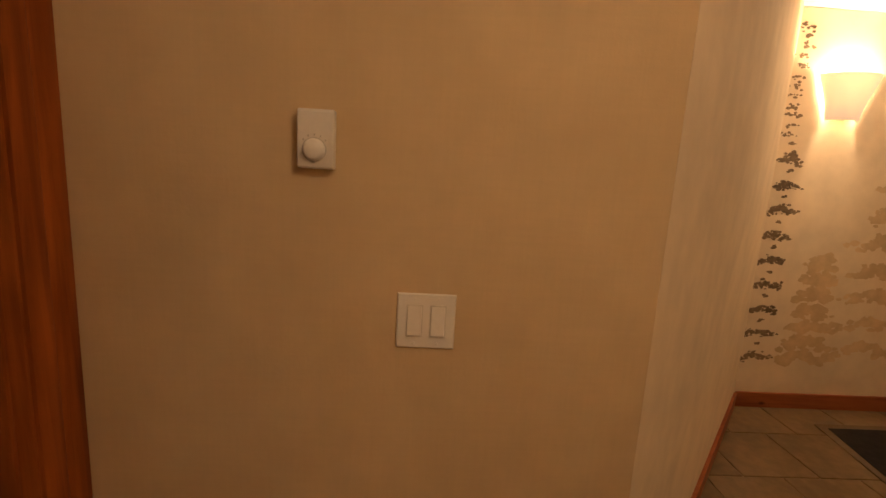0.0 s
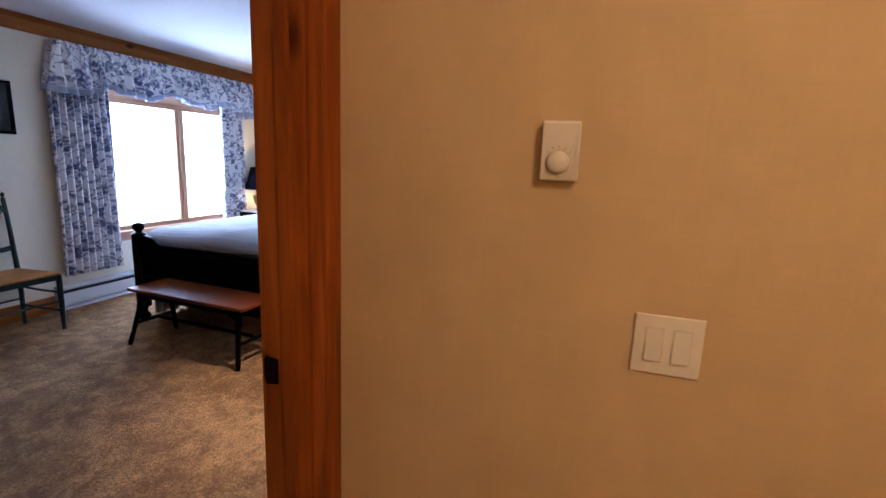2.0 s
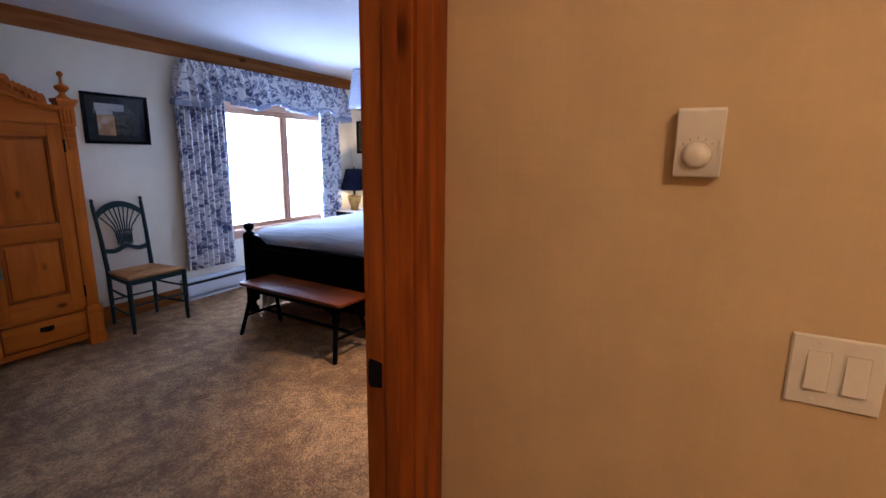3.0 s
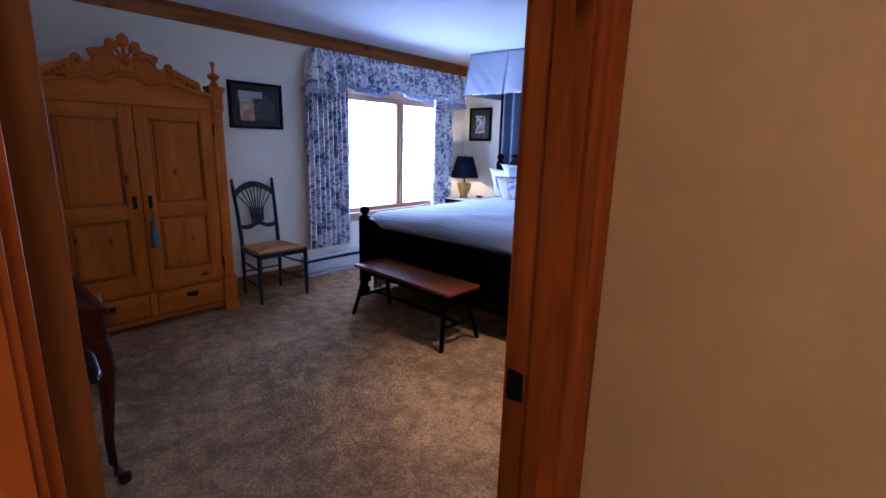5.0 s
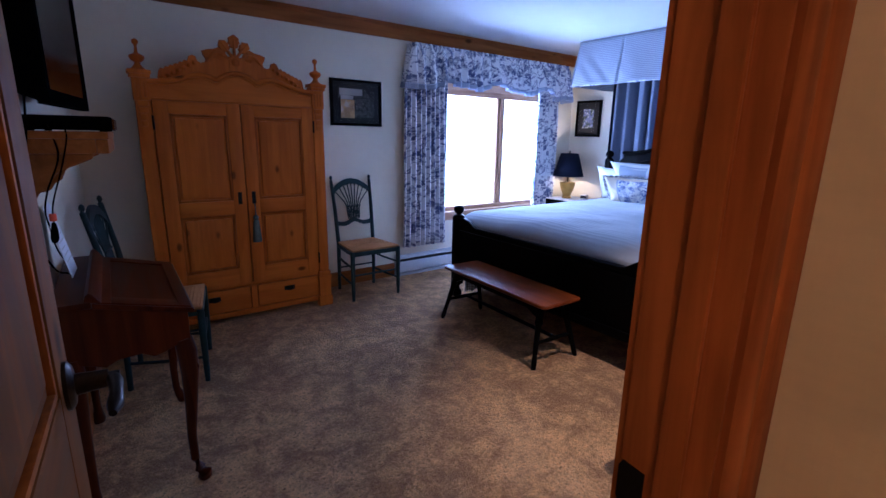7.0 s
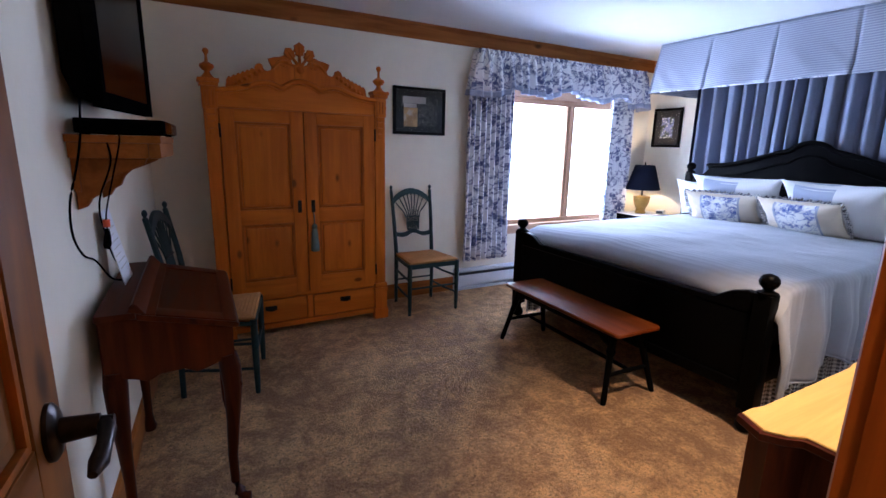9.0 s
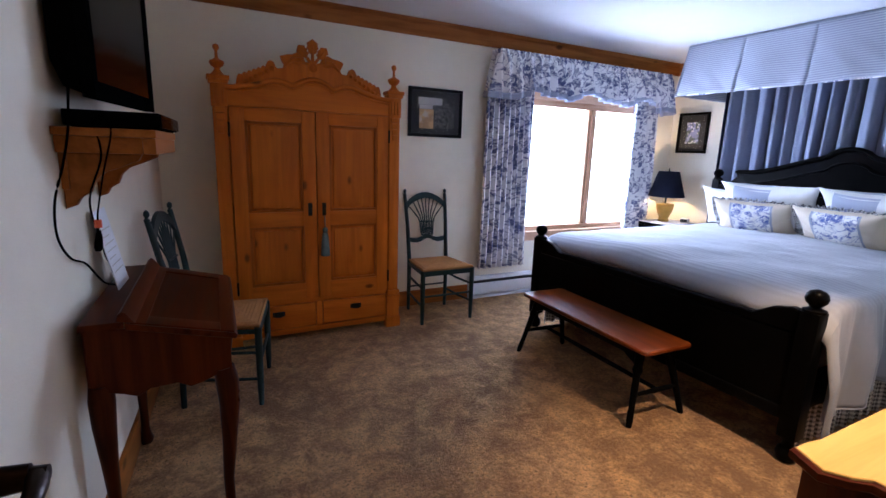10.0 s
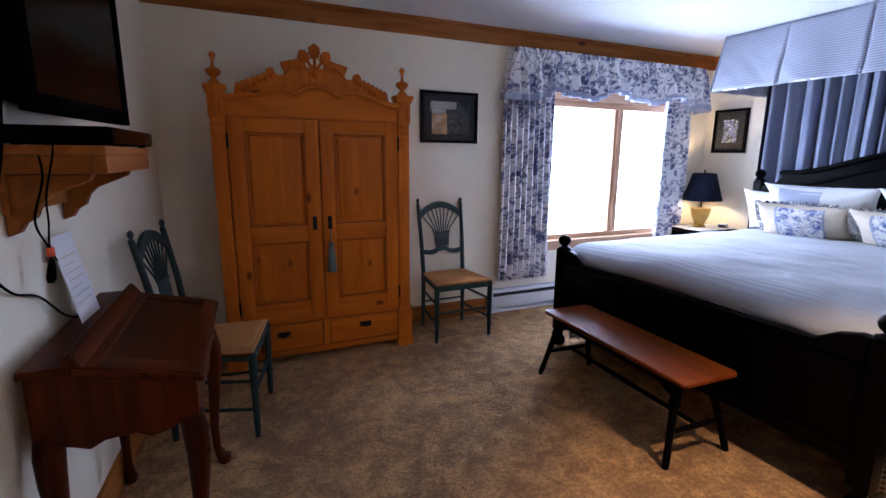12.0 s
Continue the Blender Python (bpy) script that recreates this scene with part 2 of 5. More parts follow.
M_BLUEHEM = gingham("blue_hem_check", (0.46, 0.49, 0.58), (0.30, 0.34, 0.48), 0.010)
M_CANOPY = gingham("canopy_stripe", (0.43, 0.45, 0.51), (0.28, 0.30, 0.37), 0.017, False)
M_DRAPE = cloth("grey_blue_drape", (0.19, 0.21, 0.285), 300, 0.1)
M_LINEN = cloth("white_coverlet", (0.325, 0.34, 0.375), 300, 0.04, 150.0)
M_PILLOW = cloth("white_cotton", (0.70, 0.69, 0.68), 400, 0.03)
M_CREAM = cloth("cream_cotton", (0.68, 0.58, 0.44), 400, 0.04)
M_GREYP = cloth("grey_cotton", (0.33, 0.36, 0.44), 400, 0.06)
M_SKIRT = gingham("black_check", (0.74, 0.70, 0.60), (0.085, 0.078, 0.07), 0.024)
M_RUFFLE = gingham("ruffle_check", (0.75, 0.73, 0.68), (0.03, 0.03, 0.05), 0.02)
M_RUSH = plain("woven_rush", (0.50, 0.24, 0.080), 0.8, 0, 0.25, 120, 0.8)
M_NAVY = plain("navy_shade", (0.008, 0.010, 0.022), 0.8, 0, 0.15, 300, 0.2, 0.0, 0.1)
M_YELLOW = plain("yellow_ceramic", (0.46, 0.26, 0.05), 0.3, 0, 0.25, 20, 0.0, 0.2)
M_GLASS = glass_mat("clear_glass")
M_PICGLASS = glass_mat("low_reflection_glass")
M_PICGLASS.node_tree.nodes["Principled BSDF"].inputs["IOR"].default_value = 1.12
M_PAPER = plain("white_card", (0.78, 0.78, 0.80), 0.6, 0, 0.03, 60, 0.02)
M_FAINT = plain("faint_grey_print", (0.55, 0.53, 0.48), 0.5)
M_RED = plain("red_tag", (0.75, 0.10, 0.03), 0.5)
M_SNOW = plain("snow", (0.85, 0.87, 0.90), 0.8, 0, 0.04, 4, 0.4)
M_STONE = plain("hall_slate_tile", (0.18, 0.122, 0.058), 0.45, 0, 0.30, 18, 0.4)
M_GROUT = plain("grout", (0.30, 0.26, 0.20), 0.9)
M_RUG = plain("dark_rug", (0.015, 0.013, 0.012), 0.95, 0, 0.5, 30, 0.8)
M_RUGEDGE = plain("rug_border", (0.16, 0.115, 0.07), 0.95, 0, 0.2, 60, 0.6)
M_SCONCE = emissive("lit_sconce_shade", (1.0, 0.66, 0.33), 0.8)
M_LEAF = plain("mural_leaf_paint", (0.20, 0.145, 0.085), 0.8, 0, 0.5, 30, 0.1)
M_TAN = plain("mural_tan_paint", (0.64, 0.48, 0.27), 0.8, 0, 0.2, 14, 0.1)
M_TASSEL = plain("grey_green_tassel", (0.13, 0.17, 0.16), 0.8, 0, 0.3, 120, 0.6)
M_MAT = plain("picture_mount", (0.030, 0.032, 0.034), 0.8, 0, 0.08, 60, 0.05)
M_PHOTO = photo("landscape_print", ((0.008, 0.008, 0.008), (0.05, 0.048, 0.045), (0.16, 0.15, 0.14)), 9)
M_PHOTO2 = photo("flower_print", ((0.05, 0.075, 0.06), (0.22, 0.25, 0.48), (0.80, 0.82, 0.88)), 15)


# ---- mesh helpers ----
def box(bm, x0, x1, y0, y1, z0, z1, bevel=0.0):
    r = bmesh.ops.create_cube(bm, size=1.0)
    for v in r["verts"]:
        v.co = Vector(((x0 + x1) / 2 + v.co.x * (x1 - x0), (y0 + y1) / 2 + v.co.y * (y1 - y0), (z0 + z1) / 2 + v.co.z * (z1 - z0)))
    if bevel:
        edges = list({e for v in r["verts"] for e in v.link_edges})
        bmesh.ops.bevel(bm, geom=edges, offset=bevel, segments=2, affect="EDGES", profile=0.7)
    return bm


def lathe(bm, profile, n=20, x=0.0, y=0.0, m=None):
    """profile: (radius, z) from the bottom up."""
    rings = []
    for r, z in profile:
        rings.append([bm.verts.new((x + max(r, 1e-4) * math.cos(2 * math.pi * k / n), y + max(r, 1e-4) * math.sin(2 * math.pi * k / n), z)) for k in range(n)])
    for a, b in zip(rings, rings[1:]):
        for k in range(n):
            bm.faces.new((a[k], a[(k + 1) % n], b[(k + 1) % n], b[k]))
    bm.faces.new(rings[0][::-1])
    bm.faces.new(rings[-1])
    if m:
        for ring in rings:
            for v in ring:
                v.co = m @ v.co
    return bm


def tube(bm, pts, r, n=10, squash=1.0):
    """A round bar along points; r: one radius, or one for each point."""
    pts = [Vector(p) for p in pts]
    radii = r if isinstance(r, (list, tuple)) else [r] * len(pts)
    rings = []
    for i, p in enumerate(pts):
        d = (pts[min(i + 1, len(pts) - 1)] - pts[max(i - 1, 0)]).normalized()
        side = d.orthogonal().normalized() if abs(d.z) > 0.9 else d.cross(Vector((0, 0, 1))).normalized()
        if abs(d.z) > 0.9:
            side = (Vector((1, 0, 0)) - d * d.x).normalized()
        up = side.cross(d)
        rings.append([bm.verts.new(p + (side * math.cos(2 * math.pi * k / n) + up * squash * math.sin(2 * math.pi * k / n)) * radii[i]) for k in range(n)])
    for a, b in zip(rings, rings[1:]):
        for k in range(n):
            bm.faces.new((a[k], a[(k + 1) % n], b[(k + 1) % n], b[k]))
    bm.faces.new(rings[0][::-1])
    bm.faces.new(rings[-1])
    bmesh.ops.recalc_face_normals(bm, faces=bm.faces)
    return bm


def prism(bm, outline, a, b, plane="xz", bevel=0.0):
    """A flat outline pushed from a to b along the axis that its plane leaves out."""
    def at(u, v, w):
        return {"xz": (u, w, v), "yz": (w, u, v), "xy": (u, v, w)}[plane]
    lo = [bm.verts.new(at(u, v, a)) for u, v in outline]
    hi = [bm.verts.new(at(u, v, b)) for u, v in outline]
    faces = [bm.faces.new(lo), bm.faces.new(hi[::-1])]
    n = len(outline)
    for k in range(n):
        faces.append(bm.faces.new((lo[k], hi[k], hi[(k + 1) % n], lo[(k + 1) % n])))
    bmesh.ops.recalc_face_normals(bm, faces=faces)
    if bevel:
        edges = [e for e in faces[0].edges] + [e for e in faces[1].edges]
        bmesh.ops.bevel(bm, geom=edges, offset=bevel, segments=1, affect="EDGES")
    return bm


def sheet(bm, nu, nv, place, uv=None):
    """A grid of nu by nv cells; place(s, t) gives the point, uv(s, t) its place on the cloth in metres."""
    layer = bm.loops.layers.uv.verify()
    pts = [[bm.verts.new(place(i / nu, j / nv)) for j in range(nv + 1)] for i in range(nu + 1)]
    for i in range(nu):
        for j in range(nv):
            corners = ((i, j), (i + 1, j), (i + 1, j + 1), (i, j + 1))
            f = bm.faces.new([pts[a][b] for a, b in corners])
            for loop, (a, b) in zip(f.loops, corners):
                loop[layer].uv = uv(a / nu, b / nv) if uv else (a / nu, b / nv)
    return bm


def smooth(ob, angle=38):
    ob.data.polygons.foreach_set("use_smooth", [True] * len(ob.data.polygons))
    ob.data.set_sharp_from_angle(angle=radians(angle))
    ob.data.update()


def part(name, bm, material, parent=None, label=""):
    """Links a bmesh as one mesh object, under a thing or a part where one is given."""
    me = bpy.data.meshes.new(name)
    bm.normal_update()
    bm.to_mesh(me)
    bm.free()
    me.materials.append(material)
    ob = new(name, me)
    smooth(ob)
    if parent:
        ob.parent = parent
    if label:
        tagged(ob, label)
    return ob


def thing(name, m, label, category, group=""):
    ob = new(name)
    ob.empty_display_size = 0.1
    ob.matrix_world = m
    return tagged(ob, label, category, group)


def B():
    return bmesh.new()


def setting(name, bm, material, label, category):
    return tagged(part(name, bm, material), label, category, "", "structure")


def thick(ob, amount):
    mod = ob.modifiers.new("thickness", "SOLIDIFY")
    mod.thickness, mod.offset = amount, 0.0
    return ob


# ---- the rooms ----
XH, YW, ZC = 4.43, 4.99, 2.42          # head wall, window wall, ceiling
YD0, YD1 = 1.1165, 1.220               # door wall: hall face, room face
DX0, DX1, DZ = -0.790, -0.111, 2.03     # door opening


def xtv(y):
    """The television wall leans a little off square."""
    return -0.80 + 0.068 * (y - 3.37)


setting("floor", box(B(), -1.2, XH + 0.1, 1.16, YW + 0.1, -0.1, 0.0), M_CARPET, "beige cut-pile carpet with worn mottled patches", "carpet")
setting("ceiling", box(B(), -1.2, XH + 0.15, YD1 - 0.05, YW + 0.15, ZC, ZC + 0.12), M_CEIL, "white plastered bedroom ceiling", "ceiling")

# window wall with its opening
WX0, WX1, WZ0, WZ1 = 2.22, 3.97, 0.62, 1.905
WM = 3.17                              # left edge of the mullion
bm = B()
box(bm, -1.1, WX0, YW, YW + 0.16, 0, ZC)
box(bm, WX1, XH + 0.15, YW, YW + 0.16, 0, ZC)
box(bm, WX0, WX1, YW, YW + 0.16, 0, WZ0)
box(bm, WX0, WX1, YW, YW + 0.16, WZ1, ZC)
setting("wall_north", bm, M_WALL, "off-white plastered bedroom wall with a window", "wall")
setting("wall_east", box(B(), XH, XH + 0.15, YD1, YW, 0, ZC), M_WALL, "off-white plastered wall behind the bed", "wall")
bm = B()
prism(bm, [(xtv(YD1), YD1), (xtv(YW), YW), (xtv(YW) - 0.14, YW), (xtv(YD1) - 0.14, YD1)], 0, ZC, "xy")
setting("wall_west", bm, M_WALL, "off-white plastered wall behind the desk", "wall")
bm = B()
box(bm, DX1 + 0.02, 0.0, YD0 + 0.004, YD1, 0, ZC)
box(bm, 0.0, XH + 0.15, YD0 + 0.004, YD1, 0, ZC)
box(bm, -1.55, DX0 - 0.02, YD0 + 0.004, YD1, 0, ZC)
box(bm, DX0 - 0.02, DX1 + 0.02, YD0 + 0.004, YD1, DZ + 0.02, ZC)
setting("wall_south", bm, M_WALL, "off-white plastered wall with the bedroom doorway", "wall")

# hall: switch wall, diagonal wall, far wall, side and back walls
bm = B()
prism(bm, [(0.0, YD0 + 0.002), (0.0, -0.022), (0.006, -0.0305), (0.15, -0.0305), (0.15, YD0 + 0.002)], 0, ZC, "xy")
setting("wall_hall_east", bm, M_HALL, "warm tan faux-finished plaster wall with a rounded corner", "wall")
M_GOLD = plaster("pale_gold_plaster", (0.74, 0.62, 0.43), 0.12)
bm = B()
prism(bm, [(0.006, -0.031), (1.865, -1.62), (2.0, -1.62), (0.15, -0.031)], 0, ZC, "xy")
setting("wall_hall_slant", bm, M_GOLD, "pale gold plaster wall running off at a slant", "wall")
setting("wall_hall_far", box(B(), 1.865, 2.0, -3.3, -1.62, 0, ZC), M_GOLD, "pale gold plaster wall with a painted mural", "wall")
setting("wall_hall_west", box(B(), -1.69, -1.55, -3.3, YD1, 0, ZC), M_HALL, "warm tan plaster wall", "wall")
setting("wall_hall_south", box(B(), -1.69, 2.0, -3.44, -3.3, 0, ZC), M_HALL, "warm tan plaster wall", "wall")
setting("wall_hall_north", box(B(), -1.55, DX0 - 0.15, YD0 - 0.006, YD0 + 0.002, 0, ZC), M_HALL, "warm tan plaster wall beside the doorway", "wall")
setting("ceiling_hall", box(B(), -1.69, 2.0, -3.44, YD1 - 0.05, ZC + 0.003, ZC + 0.12), M_CEIL, "white plastered hall ceiling", "ceiling")

# crown mouldings and baseboards
crown_profile = [(0, -0.125), (0.012, -0.125), (0.016, -0.10), (0.022, -0.035), (0.045, -0.012), (0.05, 0), (0, 0)]
bm = B()
prism(bm, [(YW - d, ZC + z - 0.001) for d, z in crown_profile], xtv(YW), XH, "yz")
setting("trim_crown_north", bm, M_TRIM_X, "orange stained knotty pine crown moulding", "moulding")
bm = B()
prism(bm, [(XH - d, ZC + z - 0.0012) for d, z in crown_profile], YD1, YW - 0.02, "xz")
setting("trim_crown_east", bm, M_TRIM_Y, "orange stained knotty pine crown moulding", "moulding")
bm = B()
prism(bm, [(d, ZC + z - 0.0014) for d, z in crown_profile], YD1, YW - 0.02, "xz")
for v in bm.verts:
    v.co.x += xtv(v.co.y)
setting("trim_crown_west", bm, M_TRIM_Y, "orange stained knotty pine crown moulding", "moulding")
setting("baseboard_north", box(B(), xtv(YW), 1.775, YW - 0.018, YW, 0, 0.135, 0.004), M_TRIM_X, "stained pine baseboard", "baseboard")
bm = box(B(), 0, 0.018, 2.0, YW - 0.02, 0, 0.135, 0.004)
for v in bm.verts:
    v.co.x += xtv(v.co.y)
setting("baseboard_west", bm, M_TRIM_Y, "stained pine baseboard", "baseboard")
setting("baseboard_east", box(B(), XH - 0.018, XH, YD1, YW - 0.08, 0, 0.135, 0.004), M_TRIM_Y, "stained pine baseboard", "baseboard")
M_TRIM_RED = wood("red_stained_pine", (0.20, 0.05, 0.015), (0.36, 0.12, 0.035), 1, 0.6)
setting("baseboard_hall_far", box(B(), 1.847, 1.865, -3.3, -1.625, 0, 0.10, 0.004), M_TRIM_RED, "red-stained wooden baseboard", "baseboard")
bm = box(B(), 0.0, 2.40, -0.018, 0.0, 0, 0.10, 0.004)
for v in bm.verts:
    p = Vector((v.co.x, v.co.y, 0))
    c = math.cos(radians(-40.54))
    s = math.sin(radians(-40.54))
    v.co.x, v.co.y = 0.02 + p.x * c - p.y * s, -0.042 + p.x * s + p.y * c
setting("baseboard_hall_slant", bm, M_TRIM_RED, "red-stained wooden baseboard", "baseboard")
setting("baseboard_hall_east", box(B(), -0.018, 0.0, -0.015, YD0 - 0.03, 0, 0.10, 0.004), M_TRIM_RED, "red-stained wooden baseboard", "baseboard")

# door frame: casing, jambs, stops, threshold
frame_ob = tagged(new("door_frame_1"), "dark orange stained knotty pine door frame", "door frame", "", "structure")


def casing_profile(inner, outer):
    w = outer - inner
    return [(inner, YD0 - 0.012), (inner + 0.10 * w, YD0 - 0.0165), (inner + 0.40 * w, YD0 - 0.0175), (inner + 0.47 * w, YD0 - 0.0145), (inner + 0.53 * w, YD0 - 0.018),
            (outer - 0.06 * w, YD0 - 0.02), (outer, YD0 - 0.016), (outer, YD0 + 0.003), (inner, YD0 + 0.003)]


part("casing", prism(B(), casing_profile(DX1 + 0.006, -0.001), 0, DZ + 0.10, "xy"), M_TRIM, frame_ob)
part("casing", prism(B(), casing_profile(DX0 - 0.006, DX0 - 0.112), 0, DZ + 0.10, "xy"), M_TRIM, frame_ob)
part("head_casing", box(B(), DX0 - 0.002, DX1 + 0.002, YD0 - 0.018, YD0 + 0.003, DZ + 0.006, DZ + 0.10, 0.003), M_TRIM_X, frame_ob)
part("jamb", box(B(), DX1, DX1 + 0.02, YD0 - 0.004, YD1, 0, DZ, 0.002), M_TRIM, frame_ob)
part("jamb", box(B(), DX0 - 0.02, DX0, YD0 - 0.004, YD1, 0, DZ, 0.002), M_TRIM, frame_ob)
part("head_jamb", box(B(), DX0 - 0.02, DX1 + 0.02, YD0 - 0.004, YD1, DZ, DZ + 0.02), M_TRIM_X, frame_ob)
part("door_stop", box(B(), DX1 - 0.011, DX1, YD0 + 0.024, YD0 + 0.054, 0, DZ - 0.001, 0.005), M_TRIM, frame_ob)
part("door_stop", box(B(), DX0, DX0 + 0.011, YD0 + 0.024, YD0 + 0.054, 0, DZ - 0.001, 0.005), M_TRIM, frame_ob)
part("room_casing", prism(B(), [(x, 2 * YD1 - (y - YD0 + YD1)) for x, y in casing_profile(DX1 + 0.006, -0.001)], 0, DZ + 0.10, "xy"), M_TRIM, frame_ob)
part("room_casing", box(B(), DX0 - 0.07, DX0 - 0.006, YD1 - 0.003, YD1 + 0.018, 0, DZ + 0.10, 0.003), M_TRIM, frame_ob)
plate = part("strike_plate", prism(B(), [(YD1 - 0.034, 0.95), (YD1 - 0.004, 0.946), (YD1 + 0.001, 0.955), (YD1 + 0.001, 1.001), (YD1 - 0.004, 1.010), (YD1 - 0.034, 1.006)], DX1 - 0.002, DX1 + 0.002, "yz"), M_IRON, frame_ob, "black iron strike plate")

# door leaf, swung open into the room
def door_leaf():
    leaf = tagged(new("door_1"), "open knotty pine panel door with a dark lever", "door", "", "structure")
    leaf.matrix_world = pose(DX0 + 0.003, 1.213, 0.012, 0, 0, -3.8)
    L, H, T = 0.722, 2.005, 0.040
    st = 0.105
    # local y runs from the hinge to the free edge; the face to the room is at x = T
    part("stile", box(B(), 0, T, 0, st, 0, H, 0.002), M_DOOR, leaf)
    part("stile", box(B(), 0, T, L - st, L, 0, H, 0.002), M_DOOR, leaf)
    rails = ((0, 0.24), (0.78, 0.99), (H - 0.125, H))
    for a, b in rails:
        part("rail", box(B(), 0.001, T - 0.001, st, L - st, a, b, 0.002), M_DOOR_Y, leaf)
    for a, b in ((0.24, 0.78), (0.99, H - 0.125)):
        bm = box(B(), 0.014, T - 0.014, st, L - st, a, b)
        box(bm, 0.006, T - 0.006, st + 0.045, L - st - 0.045, a + 0.045, b - 0.045, 0.006)
        panel = part("panel", bm, M_DOOR, leaf)
        for c0, c1, y0, y1 in ((a, a + 0.014, st, L - st), (b - 0.014, b, st, L - st), (a, b, st, st + 0.014), (a, b, L - st - 0.014, L - st)):
            part("bead", box(B(), T - 0.016, T - 0.003, y0, y1, c0, c1, 0.004), M_TRIM, panel)
    # lever with an oval rose
    z = 0.985
    bm = B()
    lathe(bm, [(0.029, 0), (0.029, 0.006), (0.023, 0.012), (0.013, 0.014), (0.0105, 0.060)], 24, m=Matrix.Translation((T, L - 0.056, z)) @ Matrix.Diagonal((1, 1, 1.5, 1)) @ Euler((0, radians(90), 0)).to_matrix().to_4x4())
    rose = part("rose", bm, M_BRONZE, leaf, "dark oil-rubbed bronze rose")
    bm = tube(B(), [(T + 0.066, L - 0.060, z), (T + 0.070, L - 0.073, z - 0.002), (T + 0.071, L - 0.10, z - 0.008), (T + 0.069, L - 0.130, z - 0.016), (T + 0.066, L - 0.152, z - 0.019)], [0.0115, 0.0115, 0.010, 0.0125, 0.006], 14)
    tube(bm, [(T + 0.050, L - 0.056, z), (T + 0.076, L - 0.056, z)], [0.012, 0.010], 14)
    part("lever", bm, M_BRONZE, leaf, "dark bronze lever")
    bm = B()
    lathe(bm, [(0.033, 0), (0.033, 0.006), (0.026, 0.012), (0.012, 0.014), (0.012, 0.03)], 24, m=Matrix.Translation((0, L - 0.056, z)) @ Matrix.Diagonal((1, 1, 1.5, 1)) @ Euler((0, radians(-90), 0)).to_matrix().to_4x4())
    tube(bm, [(-0.035, L - 0.056, z), (-0.04, L - 0.11, z - 0.006), (-0.036, L - 0.16, z - 0.014)], [0.0125, 0.011, 0.007], 12)
    part("back_lever", bm, M_BRONZE, leaf, "dark bronze lever")
    for hz in (0.22, 1.0, 1.78):
        part("hinge", tube(B(), [(T + 0.004, -0.004, hz - 0.045), (T + 0.004, -0.004, hz + 0.045)], 0.006, 10), M_BRONZE, leaf)


door_leaf()

# ---- the window ----
win = tagged(new("window_1"), "two-light casement window with pale pine frame", "window", "", "structure")
M_MULL = wood("pale_window_pine", (0.38, 0.20, 0.11), (0.62, 0.40, 0.25), 2, 0.0)
M_MULLX = wood("pale_window_pine_along", (0.38, 0.20, 0.11), (0.62, 0.40, 0.25), 0, 0.0)
YF = YW + 0.05
part("window_frame", box(B(), WX0, WX0 + 0.05, YF - 0.03, YF + 0.04, WZ0, WZ1, 0.004), M_MULL, win)
part("window_frame", box(B(), WX1 - 0.05, WX1, YF - 0.03, YF + 0.04, WZ0, WZ1, 0.004), M_MULL, win)
part("window_frame", box(B(), WX0 + 0.05, WX1 - 0.05, YF - 0.03, YF + 0.04, WZ1 - 0.06, WZ1, 0.004), M_MULLX, win)
part("window_frame", box(B(), WX0 + 0.05, WX1 - 0.05, YF - 0.03, YF + 0.04, WZ0, WZ0 + 0.045, 0.004), M_MULLX, win)
bm = B()
for a, b, d in ((WM, WM + 0.028, 0.012), (WM + 0.032, WM + 0.068, 0.028), (WM + 0.072, WM + 0.105, 0.012)):
    box(bm, a, b, YF - d - 0.01, YF + 0.03, WZ0 + 0.046, WZ1 - 0.061, 0.003)
part("mullion", bm, M_MULL, win)
part("window_sill", box(B(), WX0 - 0.08, WX1 + 0.08, YW - 0.055, YF - 0.031, WZ0 - 0.032, WZ0 + 0.002, 0.006), M_MULLX, win)
part("apron", box(B(), WX0 - 0.06, WX1 + 0.06, YW - 0.018, YW - 0.001, WZ0 - 0.095, WZ0 - 0.034, 0.003), M_MULLX, win)
part("side_trim", box(B(), WX0 - 0.07, WX0 + 0.004, YW - 0.018, YW - 0.001, WZ0 + 0.004, WZ1 + 0.08, 0.003), M_MULL, win)
part("side_trim", box(B(), WX1 - 0.004, WX1 + 0.07, YW - 0.018, YW - 0.001, WZ0 + 0.004, WZ1 + 0.08, 0.003), M_MULL, win)
part("head_trim", box(B(), WX0 + 0.006, WX1 - 0.006, YW - 0.018, YW - 0.001, WZ1 - 0.004, WZ1 + 0.08, 0.003), M_MULLX, win)
for a, b in ((WX0 + 0.051, WM - 0.001), (WM + 0.106, WX1 - 0.051)):
    pane = part("pane", box(B(), a, b, YF + 0.012, YF + 0.018, WZ0 + 0.046, WZ1 - 0.061), M_GLASS, win)
    pane.visible_shadow = False

# snow-covered ground outside
setting("ground", box(B(), -600, 600, YW + 0.17, 1200, -0.7, -0.5), M_SNOW, "snow-covered ground outside the window", "snow")


# ---- bed ----
def baluster(bm, x, y, z0, z1, r, n=16):
    """A turned post: block, ring, ball."""
    h = z1 - z0
    lathe(bm, [(r * 0.9, z0), (r, z0 + 0.03 * h), (r * 0.75, z0 + 0.06 * h), (r * 0.72, z0 + 0.3 * h), (r * 0.9, z0 + 0.5 * h), (r, z0 + 0.8 * h), (r * 0.8, z1)], n, x, y)


